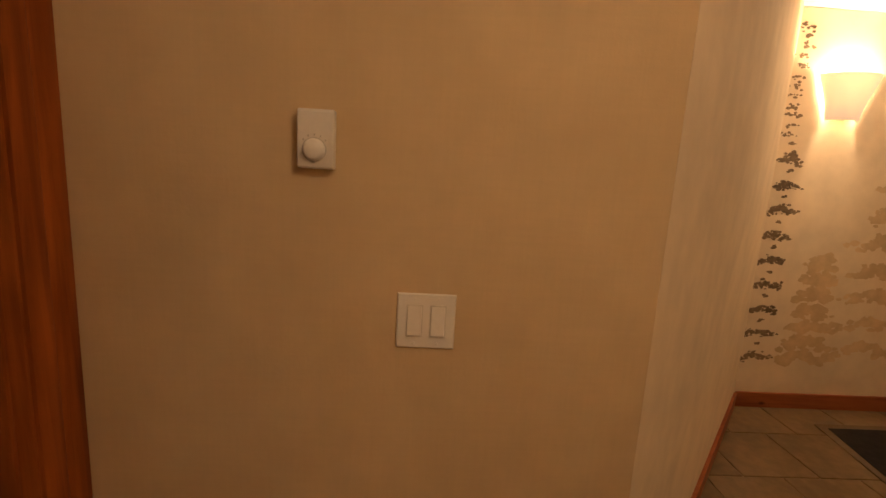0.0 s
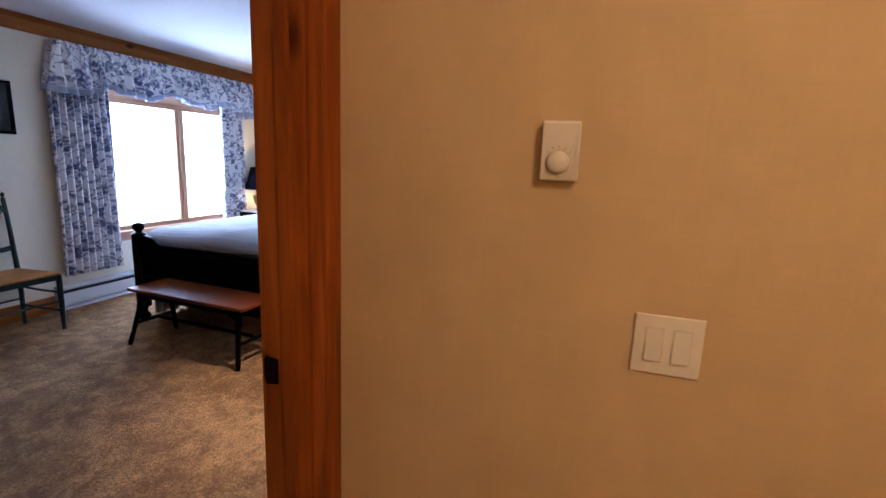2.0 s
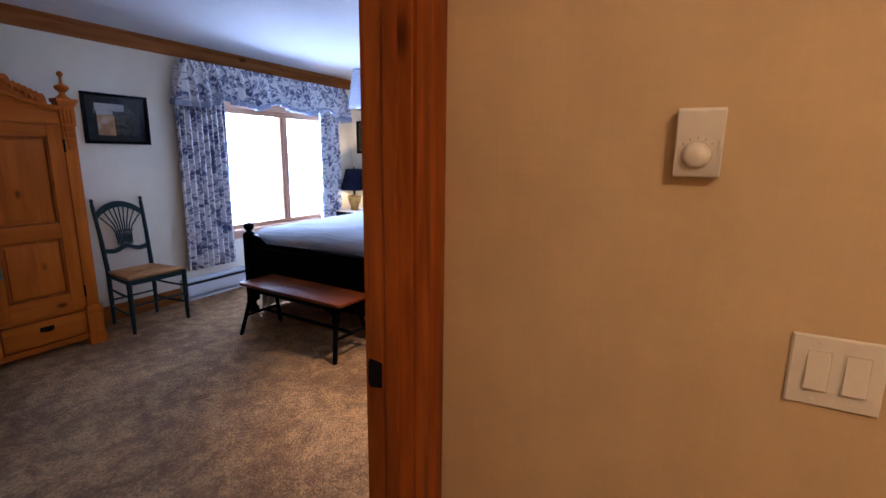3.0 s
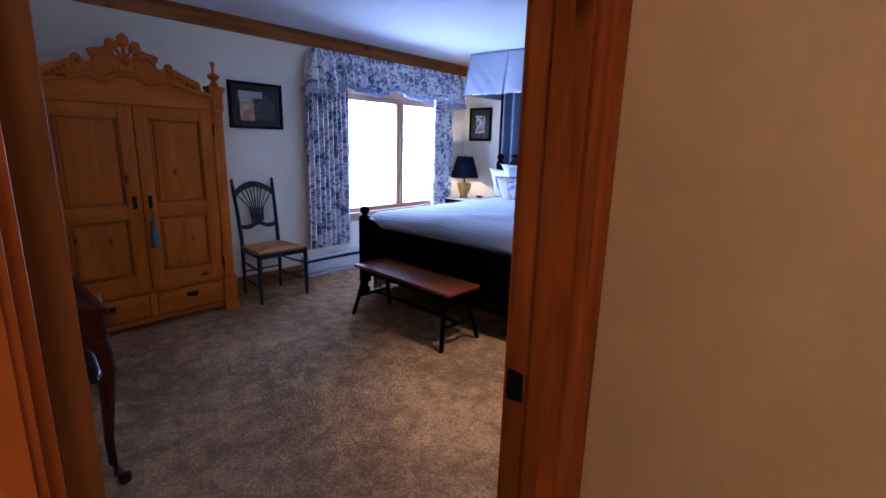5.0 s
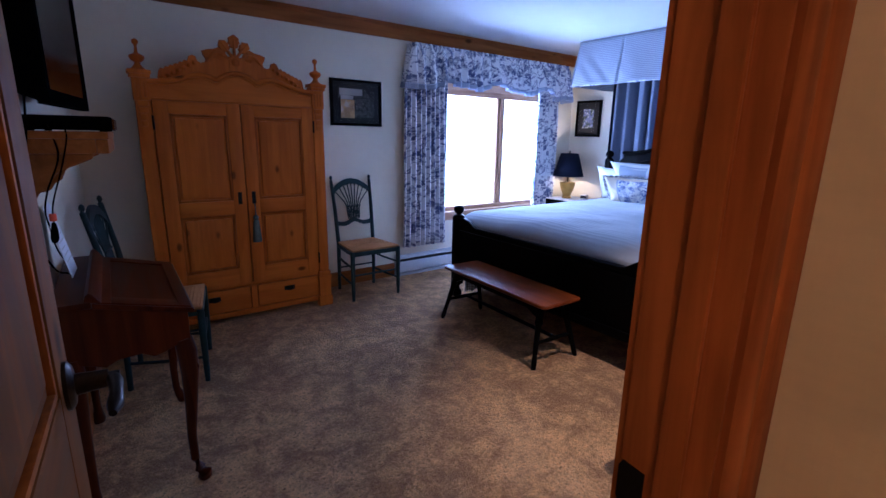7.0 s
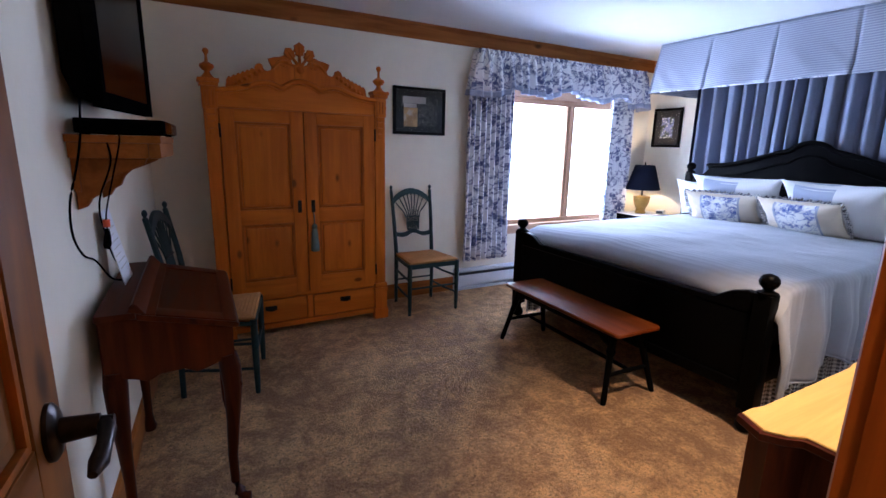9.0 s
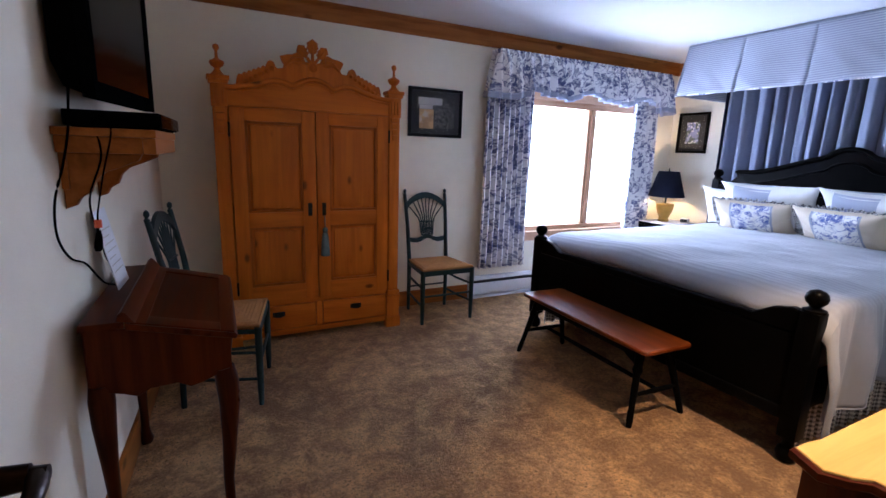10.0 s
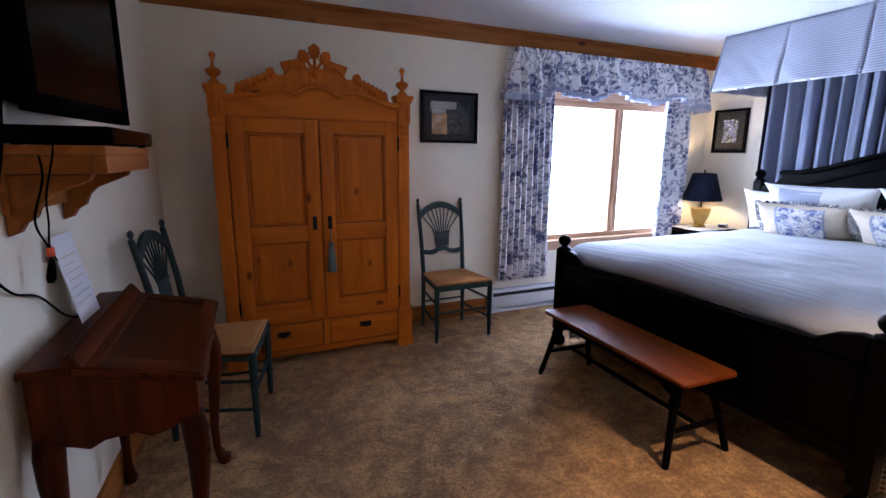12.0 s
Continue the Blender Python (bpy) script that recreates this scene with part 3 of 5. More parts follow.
def make_bed():
    bed = thing("bed", pose(0, 0, 0), "black lacquered king bed with arched headboard and ball-topped posts", "bed")
    X0, X1, Y0, Y1 = 1.925, 4.27, 2.235, 4.12
    bm = B()
    box(bm, X0 - 0.02, X0 + 0.02, Y0 + 0.03, Y1 - 0.03, 0.24, 0.62, 0.006)
    prism(bm, [(Y0 + 0.03, 0.62), (Y1 - 0.03, 0.62), (Y1 - 0.03, 0.725), (Y1 - 0.08, 0.735), (Y1 - 0.16, 0.715), (Y1 - 0.24, 0.665), (Y0 + 0.24, 0.665), (Y0 + 0.16, 0.715), (Y0 + 0.08, 0.735), (Y0 + 0.03, 0.725)], X0 - 0.022, X0 + 0.022, "yz", 0.006)
    box(bm, X0 - 0.032, X0 + 0.028, Y0 + 0.03, Y1 - 0.03, 0.20, 0.26, 0.006)
    part("footboard", bm, M_BLACK, bed)
    for y in (Y0, Y1):
        bm = B()
        lathe(bm, [(0.030, 0), (0.042, 0.012), (0.046, 0.035), (0.040, 0.06), (0.026, 0.075), (0.024, 0.10), (0.036, 0.12)], 20, X0, y)
        box(bm, X0 - 0.04, X0 + 0.04, y - 0.04, y + 0.04, 0.12, 0.735, 0.006)
        lathe(bm, [(0.046, 0.735), (0.047, 0.745), (0.030, 0.752), (0.022, 0.758)], 20, X0, y)
        post = part("foot_post", bm, M_BLACK, bed)
        part("finial", lathe(B(), [(0.020, 0.756), (0.026, 0.764), (0.040, 0.778), (0.046, 0.797), (0.042, 0.815), (0.030, 0.829), (0.012, 0.836), (0.004, 0.838)], 24, X0, y), M_BLACK, post)
        part("side_rail", box(B(), X0 + 0.04, X1 - 0.03, y - 0.02 if y == Y1 else y - 0.005, y + 0.005 if y == Y1 else y + 0.02, 0.24, 0.42, 0.004), M_BLACK, bed)
    # headboard with a serpentine crest
    yc, half = 3.165, 0.905
    crest = []
    for k in range(61):
        w = -1 + 2 * k / 60
        a = abs(w)
        z = 1.288 + 0.172 * (0.5 + 0.5 * math.cos(math.pi * min(1.0, a / 0.93))) ** 1.05
        if a < 0.17:
            z += 0.052 * (1 - (a / 0.17) ** 2) ** 0.6
        crest.append((yc + w * half, z))
    ends = [(yc + 0.885, 1.235), (yc + 0.955, 1.165), (yc + 1.06, 1.14), (yc + 1.06, 0.45)]
    board = [(2 * yc - y, z) for y, z in ends[::-1]] + crest + ends
    part("headboard", prism(B(), board, X1 - 0.025, X1 + 0.02, "yz"), M_BLACK, bed)
    bm = tube(B(), [(X1 - 0.03, y, z - 0.012) for y, z in crest], [0.010] + [0.022] * (len(crest) - 2) + [0.010], 10)
    tube(bm, [(X1 - 0.028, y, z - 0.12) for y, z in crest[3:-3]], 0.010, 8)
    part("crest_moulding", bm, M_BLACK, bed)
    for a, b in ((yc - 1.02, yc - 0.36), (yc - 0.33, yc + 0.33), (yc + 0.36, yc + 1.02)):
        part("headboard_panel", box(B(), X1 - 0.034, X1 + 0.012, a, b, 0.50, 1.10, 0.006), M_BLACK, bed)
    for y in (yc - 1.09, yc + 1.09):
        bm = B()
        box(bm, X1 - 0.036, X1 + 0.036, y - 0.036, y + 0.036, 0.0, 1.19, 0.006)
        lathe(bm, [(0.042, 1.19), (0.044, 1.20), (0.028, 1.21), (0.022, 1.217)], 20, X1, y)
        post = part("head_post", bm, M_BLACK, bed)
        part("finial", lathe(B(), [(0.020, 1.215), (0.028, 1.223), (0.042, 1.238), (0.046, 1.256), (0.040, 1.276), (0.026, 1.290), (0.004, 1.297)], 24, X1, y), M_BLACK, post)
    part("mattress", box(B(), X0 + 0.05, X1 - 0.03, Y0 + 0.03, Y1 - 0.03, 0.40, 0.685, 0.05), M_PILLOW, bed)
    return bed


make_bed()


def soft(x, y, k=1.0, s=0.0):
    return noise.noise(Vector((x * k + s, y * k - s, s))) 


def make_coverlet():
    """A quilted white coverlet over the mattress, hanging in folds on both long sides."""
    X0, X1, Y0, Y1, top = 1.945, 4.23, 2.22, 4.135, 0.762
    wide = Y1 - Y0
    drop = 0.53

    def place(s, t):
        x = X0 + (X1 - X0) * s
        u = -drop + (wide + 2 * drop) * t
        roll = 0.07
        edge = min(1.0, (x - X0) / 0.26)
        lip = 0.135 * (1 - math.sqrt(max(0.0, 1 - (1 - edge) ** 2.2))) + 0.012 * soft(x, u, 3.1, 4.0)
        puff = 0.045 * math.sin(math.pi * min(1, max(0, (u) / wide))) + 0.010 * soft(x, u, 2.3) + 0.004 * soft(x, u, 9.0, 2.0)
        fold = 0.030 * math.sin(x * 17 + 1.5 * soft(x, 0, 2.0)) + 0.016 * math.sin(x * 41 + 2.0)
        if u < 0:
            d = -u
            k = min(1.0, d / 0.3)
            hem = 1 + 0.10 * math.sin(x * 9.0 + 1.0)
            if d < roll:
                a = d / roll * math.pi / 2
                return (x, Y0 - 0.030 * math.sin(a), top - lip - 0.035 * (1 - math.cos(a)) + puff * (1 - d / roll))
            return (x, Y0 - 0.030 - 0.035 * k - fold * k, top - lip - 0.035 - (d - roll) * hem)
        if u > wide:
            d = u - wide
            k = min(1.0, d / 0.3)
            if d < roll:
                a = d / roll * math.pi / 2
                return (x, Y1 + 0.030 * math.sin(a), top - lip - 0.035 * (1 - math.cos(a)))
            return (x, Y1 + 0.030 + 0.02 * k + fold * k, top - lip - 0.035 - (d - roll))
        return (x, Y0 + u, top - lip + puff)

    bm = sheet(B(), 150, 110, place, lambda s, t: ((X1 - X0) * s, (wide + 2 * drop) * t))
    ob = tagged(part("coverlet", bm, M_LINEN), "white quilted cotton coverlet spread over the bed", "bedspread")
    thick(ob, 0.008)
    for end in (0, 1):
        part("hem", tube(B(), [place(k / 90, end) for k in range(91)], 0.007, 6), M_LINEN, ob, "narrow rolled hem")
    # gathered dust ruffle below
    for y, out in ((2.255, -1), (4.10, 1)):
        def skirt(s, t, y=y, out=out):
            x = 1.99 + 2.20 * s
            wave = 0.018 * math.sin(x * 62 + 1.2 * math.sin(x * 7)) + 0.008 * math.sin(x * 150)
            return (x, y + out * wave * (0.35 + 0.65 * t), 0.40 - 0.375 * t)
        ob = tagged(part("bed_skirt", sheet(B(), 420, 6, skirt, lambda s, t: (2.9 * s, 0.375 * t)), M_SKIRT), "gathered black and cream checked dust ruffle under the mattress", "bed skirt", "dust ruffles")
        thick(ob, 0.003)


make_coverlet()


def pillow_mesh(w, h, d, seed, nu=26):
    """A stuffed pillow standing in its own xz plane, y its depth."""
    bm = B()

    def side(sign):
        def place(s, t):
            a, b = 2 * s - 1, 2 * t - 1
            full = max(0.0, (1 - abs(a) ** 2.6) * (1 - abs(b) ** 2.6)) ** 0.55
            pinch = 1 - 0.15 * (1 - abs(b) ** 2) * abs(a) ** 3
            pinch2 = 1 - 0.19 * (1 - abs(a) ** 2) * abs(b) ** 3
            wr = (0.016 * soft(a * 2, b * 2, 1.6, seed) + 0.006 * soft(a * 5, b * 5, 1.3, seed + 4)) * full
            return (a * w / 2 * pinch, sign * (d / 2 * full) + wr, h / 2 + b * h / 2 * pinch2)
        return place
    sheet(bm, nu, nu, side(1), lambda s, t: (s * w + seed, t * h))
    sheet(bm, nu, nu, side(-1), lambda s, t: (s * w + seed, t * h))
    bmesh.ops.remove_doubles(bm, verts=bm.verts, dist=1e-4)
    bmesh.ops.recalc_face_normals(bm, faces=bm.faces)
    return bm


def pillow(name, m, w, h, d, mat, label, seed=0.0, bands=(), ruffle=False):
    """bands: (from, to, material, label) across the width, as sleeves sewn round the pillow."""
    ob = part(name, pillow_mesh(w, h, d, seed), mat)
    ob.matrix_world = m
    tagged(ob, label, "pillow", "pillows on the bed")
    for a, b, bmat, blabel in bands:
        bm = B()
        for sign in (1, -1):
            def place(s, t, sign=sign, a=a, b=b):
                u = 2 * (a + (b - a) * s) - 1
                v = (2 * t - 1) * 0.985
                full = max(0.0, (1 - abs(u) ** 2.6) * (1 - abs(v) ** 2.6)) ** 0.55
                return (u * w / 2, sign * (d / 2 * full + 0.004) + (0.016 * soft(u * 2, v * 2, 1.6, seed) + 0.006 * soft(u * 5, v * 5, 1.3, seed + 4)) * full, h / 2 + v * h / 2 * (1 - 0.19 * (1 - u * u) * abs(v) ** 3))
            sheet(bm, 14, 20, place, lambda s, t: (a * w + (b - a) * w * s + seed, t * h))
        part("band", bm, bmat, ob, blabel)
    if ruffle:
        bm = B()
        n = 160

        def ring(s, t):
            a = 2 * math.pi * s
            c, q = math.cos(a), math.sin(a)
            k = 1.0 / max(abs(c), abs(q)) ** 0.86
            grow = 0.93 + t * 0.10
            return (c * k * w / 2 * grow, (0.010 * math.sin(s * 2 * math.pi * 46 + 2 * math.sin(s * 31)) + 0.005 * math.sin(s * 2 * math.pi * 117)) * (0.2 + t), h / 2 + q * k * h / 2 * (0.955 + t * 0.13))
        sheet(bm, 480, 2, ring, lambda s, t: (s * 2 * (w + h), t * 0.05))
        part("ruffle", bm, M_RUFFLE, ob, "black and white checked ruffle")
    return ob


def lean(x, y, z, tilt, turn=0.0):
    """Leaning back against the headboard; width along y."""
    return pose(x, y, z, 0, 0, 90 + turn) @ pose(0, 0, 0, tilt, 0, 0)


# sleeping pillows upright against the headboard, shams, then two small ruffled ones in front
for y, s in ((3.93, 0.3), (2.34, 1.9)):
    pillow("pillow", lean(4.08, y, 0.765, -22), 0.50, 0.40, 0.17, M_PILLOW, "plump white cotton pillow standing against the headboard", s)
for y, s, turn in ((3.51, 4.1, 7), (2.74, 6.7, -4)):
    pillow("pillow_sham", lean(4.00, y, 0.775, -34, turn), 0.74, 0.52, 0.22, M_PILLOW, "white pillow sham with grey-blue check bands on the bed", s,
           bands=((0.46, 0.84, M_GREYP, "grey-blue checked band"),))
for y, s, turn in ((3.58, 2.2, 12), (2.92, 5.3, -3)):
    pillow("throw_pillow", lean(3.86, y, 0.785, -42, turn), 0.62, 0.37, 0.16, M_CREAM, "cream throw pillow with blue floral panel and checked ruffle", s,
           bands=((0.27, 0.73, M_PILLOWP, "blue floral printed panel"), (0.245, 0.268, M_GREYP, ""), (0.732, 0.755, M_GREYP, "")), ruffle=True)


# ---- canopy over the headboard ----
def make_canopy():
    can = thing("bed_canopy", pose(0, 0, 0), "pale blue-grey striped box-pleated canopy valance fixed to the ceiling", "canopy")
    XF, Y0, Y1, zt, zb = 3.70, 1.98, 4.35, ZC - 0.004, 1.965
    part("board", box(B(), XF + 0.01, XH - 0.002, Y0 + 0.01, Y1 - 0.01, ZC - 0.03, ZC - 0.003), M_WALL, can)
    step = 0.525
    seams = [Y1 - step * k for k in range(5)]

    def front(s, t):
        y = Y1 + (Y0 - Y1) * s
        near = min(abs(y - q) for q in seams)
        pleat = 0.035 * math.exp(-(near / 0.010) ** 2) * (0.15 + 0.85 * t)
        flare = 0.055 * t
        return (XF - flare + pleat + 0.018 * t * soft(y * 3, t * 2, 1.2, 3.0) + 0.016 * t * soft(y * 11 + 5 * t, t * 1.5, 1.0, 8.0) - 0.014 * t * math.sin((y - Y0) * 12), y + (0.05 * (s - 0.5) * -2 * t) , zt - (zt - zb) * t + 0.006 * math.sin(y * 11) * t)
    ob = part("front_valance", sheet(B(), 240, 14, front, lambda s, t: (2.28 * s, 0.45 * t)), M_CANOPY, can)
    thick(ob, 0.006)
    for ye, out in ((Y1, 1), (Y0, -1)):
        def side(s, t, ye=ye, out=out):
            x = XF + (XH - 0.004 - XF) * s
            return (x - 0.055 * t * (1 - s), ye + out * (0.05 * t + 0.012 * t * math.sin(x * 21)), zt - (zt - zb) * t)
        ob = part("side_valance", sheet(B(), 70, 14, side, lambda s, t: (0.7 * s, 0.45 * t)), M_CANOPY, can)
        thick(ob, 0.006)
    # toile lining that shows below the checks
    def lining(s, t):
        y = Y1 - 0.02 + (Y0 - Y1 + 0.04) * s
        return (XF + 0.02 + 0.008 * math.sin(y * 26), y, zt - 0.05 - (zt - zb - 0.055) * t)
    thick(part("lining", sheet(B(), 160, 6, lining, lambda s, t: (2.28 * s, 0.4 * t)), M_TOILE, can), 0.003)
    def back(s, t):
        y = 4.30 - 2.24 * s
        ph = y * 50 + 1.6 * math.sin(y * 5.3)
        deep = 0.050 + 0.014 * math.sin(y * 8.1)
        return (XH - 0.088 + deep * math.sin(ph) + 0.012 * math.sin(2.3 * ph + 1), y + 0.012 * math.sin(ph + 1.0) + 0.02 * t * math.sin(y * 6.0), zt - 0.04 - 1.72 * t)
    ob = tagged(part("bed_drape", sheet(B(), 420, 10, back, lambda s, t: (3.4 * s, 1.7 * t)), M_DRAPE), "grey-blue pleated drape hanging behind the headboard", "drape")
    thick(ob, 0.004)
    part("edge_band", box(B(), XH - 0.105, XH - 0.030, 4.318, 4.332, 0.66, zt - 0.04, 0.004), M_NAVY, ob, "dark navy edge band")


make_canopy()


# ---- bench ----
def make_bench():
    bench = thing("bench", pose(1.668, 3.24, 0, 0, 0, -2.5), "long low bench with red-brown seat and black splayed legs", "bench")
    L, W, H = 1.09, 0.345, 0.425
    bm = B()
    out = []
    for cx, cy, a0 in ((W / 2 - 0.03, L / 2 - 0.03, 0), (-W / 2 + 0.03, L / 2 - 0.03, 90), (-W / 2 + 0.03, -L / 2 + 0.03, 180), (W / 2 - 0.03, -L / 2 + 0.03, 270)):
        for k in range(5):
            a = radians(a0 + k * 22.5)
            out.append((cx + 0.03 * math.cos(a), cy + 0.03 * math.sin(a)))
    prism(bm, out, H - 0.024, H, "xy", 0.006)
    part("seat", bm, M_BENCH, bench)
    for sx in (-1, 1):
        bm = prism(B(), [(-L / 2 + 0.06, H - 0.026), (L / 2 - 0.06, H - 0.026), (L / 2 - 0.06, H - 0.10), (L / 2 - 0.10, H - 0.115), (L / 2 - 0.14, H - 0.10), (L / 2 - 0.19, H - 0.075), (-L / 2 + 0.19, H - 0.075), (-L / 2 + 0.14, H - 0.10), (-L / 2 + 0.10, H - 0.115), (-L / 2 + 0.06, H - 0.10)],
                   sx * (W / 2 - 0.055) - 0.009, sx * (W / 2 - 0.055) + 0.009, "yz", 0.003)
        part("apron", bm, M_BLACK, bench)
    foot = {}
    for sx in (-1, 1):
        for sy in (-1, 1):
            top = Vector((sx * (W / 2 - 0.075), sy * (L / 2 - 0.10), H - 0.025))
            end = Vector((sx * (W / 2 + 0.022), sy * (L / 2 - 0.035), 0.0))
            foot[sx, sy] = (top, end)
            pts = [top.lerp(end, k) for k in (0, 0.06, 0.10, 0.22, 0.28, 0.33, 0.55, 0.75, 0.92, 1.0)]
            part("leg", tube(B(), pts, [0.016, 0.022, 0.026, 0.022, 0.027, 0.020, 0.018, 0.016, 0.018, 0.014], 12), M_BLACK, bench)
    for sy in (-1, 1):
        a, b = (foot[-1, sy][0].lerp(foot[-1, sy][1], 0.60), foot[1, sy][0].lerp(foot[1, sy][1], 0.60))
        part("stretcher", tube(B(), [a, a.lerp(b, 0.5), b], [0.011, 0.015, 0.011], 10), M_BLACK, bench)
    a = Vector((0, -(L / 2 - 0.07), H * 0.4))
    b = Vector((0, L / 2 - 0.07, H * 0.4))
    part("stretcher", tube(B(), [a, a.lerp(b, 0.5), b], [0.011, 0.015, 0.011], 10), M_BLACK, bench)


make_bench()


# ---- nightstand and lamp ----
def make_nightstand():
    ns = thing("nightstand", pose(4.15, 4.72, 0), "small dark wooden nightstand beside the bed", "nightstand")
    part("tabletop", box(B(), -0.24, 0.24, -0.23, 0.23, 0.665, 0.690, 0.006), M_BLACK, ns)
    part("runner", box(B(), -0.243, 0.243, -0.20, 0.20, 0.6905, 0.695, 0.002), M_PAPER, ns, "pale cloth runner")
    part("drawer_front", box(B(), -0.222, -0.20, -0.19, 0.19, 0.53, 0.655, 0.004), M_BLACK, ns)
    part("body", box(B(), -0.20, 0.21, -0.20, 0.20, 0.50, 0.664, 0.003), M_BLACK, ns)
    for sx in (-0.19, 0.19):
        for sy in (-0.18, 0.18):
            part("leg", tube(B(), [(sx, sy, 0), (sx, sy, 0.25), (sx, sy, 0.50)], [0.014, 0.018, 0.022], 10), M_BLACK, ns)
    lampt = thing("table_lamp", pose(4.15, 4.74, 0.695), "lit table lamp with yellow ceramic vase base and navy shade", "lamp")
    part("base", lathe(B(), [(0.055, 0), (0.06, 0.008), (0.058, 0.02), (0.048, 0.028), (0.052, 0.05), (0.075, 0.10), (0.088, 0.145), (0.090, 0.175), (0.094, 0.18), (0.094, 0.195), (0.05, 0.20), (0.03, 0.205)], 28), M_YELLOW, lampt, "yellow glazed ceramic base")
    part("stem", tube(B(), [(0, 0, 0.20), (0, 0, 0.30)], 0.010, 10), M_BRONZE, lampt)
    bm = B()
    n = 40
    rings = [[bm.verts.new((r * math.cos(2 * math.pi * k / n), r * math.sin(2 * math.pi * k / n), z)) for k in range(n)] for r, z in ((0.185, 0.275), (0.105, 0.55))]
    for k in range(n):
        bm.faces.new((rings[0][k], rings[0][(k + 1) % n], rings[1][(k + 1) % n], rings[1][k]))
    thick(part("shade", bm, M_NAVY, lampt, "navy blue fabric empire shade"), 0.003)
    part("finial", lathe(B(), [(0.004, 0.54), (0.010, 0.555), (0.006, 0.565), (0.009, 0.575), (0.002, 0.585)], 12), M_BRONZE, lampt)
    part("bulb", lathe(B(), [(0.013, 0.30), (0.015, 0.32), (0.026, 0.35), (0.028, 0.365), (0.020, 0.385), (0.003, 0.392)], 14), emissive("lit_bulb", (1.0, 0.75, 0.45), 6), lampt)
    # small items beside the lamp
    cl = thing("alarm_clock", pose(4.28, 4.57, 0.695, 0, 0, 20), "small white bedside clock", "clock")
    part("body", box(B(), -0.03, 0.03, -0.045, 0.045, 0, 0.05, 0.012), M_WHITEPL, cl)
    part("face", box(B(), -0.0335, -0.0295, -0.035, 0.035, 0.01, 0.04, 0.002), M_DARK, cl)


make_nightstand()


# ---- low chest beside the doorway ----
def make_chest():
    ch = thing("chest", pose(0, 0, 0), "low cherry chest with honey maple top and dark moulded edge", "chest")
    z = 0.50
    x0, x1, y0, y1 = 1.15, 2.10, 1.50, 1.885
    top = [(x0 + 0.05, y0), (x0 + 0.05, 1.71), (x0 + 0.005, 1.745), (x0 - 0.035, 1.80), (x0 + 0.015, y1 + 0.012), (x0 + 0.075, y1 + 0.012), (x0 + 0.135, y1), (x1 - 0.135, y1), (x1 - 0.075, y1 + 0.012), (x1 - 0.01, y1 + 0.012), (x1 + 0.03, 1.80), (x1, 1.745), (x1, y0)]
    part("top", prism(B(), top, z - 0.02, z, "xy", 0.003), M_MAPLE, ch, "honey-coloured maple top")
    cx, cy = (x0 + x1) / 2, (y0 + y1) / 2
    part("edge_moulding", prism(B(), [(cx + (x - cx) * 1.022, cy + (y - cy) * 1.05 if y > 1.6 else y) for x, y in top], z - 0.045, z - 0.006, "xy", 0.008), M_CHERRY, ch, "dark cherry moulded edge")
    part("body", prism(B(), [(cx + (x - cx) * 0.95, cy + (y - cy) * 0.90 if y > 1.6 else y) for x, y in top], 0.06, z - 0.046, "xy", 0.003), M_CHERRY_Z, ch)
    part("plinth", box(B(), x0 + 0.07, x1 - 0.05, y0, y1 - 0.02, 0, 0.062, 0.005), M_CHERRY, ch)
    part("upper_case", box(B(), x0 + 0.06, x1, YD1 + 0.002, y0 + 0.05, 0, 0.86, 0.006), M_CHERRY_Z, ch, "dark cherry back case")
    for k in range(2):
        a = x0 + 0.14 + k * 0.40
        dr = part("drawer", box(B(), a, a + 0.36, y1 - 0.03, y1 - 0.012, 0.12, 0.42, 0.004), M_CHERRY, ch)
        part("knob", lathe(B(), [(0.008, 0), (0.008, 0.012), (0.017, 0.02), (0.012, 0.03), (0.002, 0.033)], 14, m=Matrix.Translation((a + 0.18, y1 - 0.012, 0.28)) @ Euler((radians(-90), 0, 0)).to_matrix().to_4x4()), M_BRONZE, dr)


make_chest()


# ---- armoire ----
# Darker copy of the pine: shade along the panel beads put into the colour.
M_PINE_SHADED = wood("shaded_pine_bead", (0.25, 0.058, 0.004), (0.42, 0.112, 0.008), 2, 0.0)


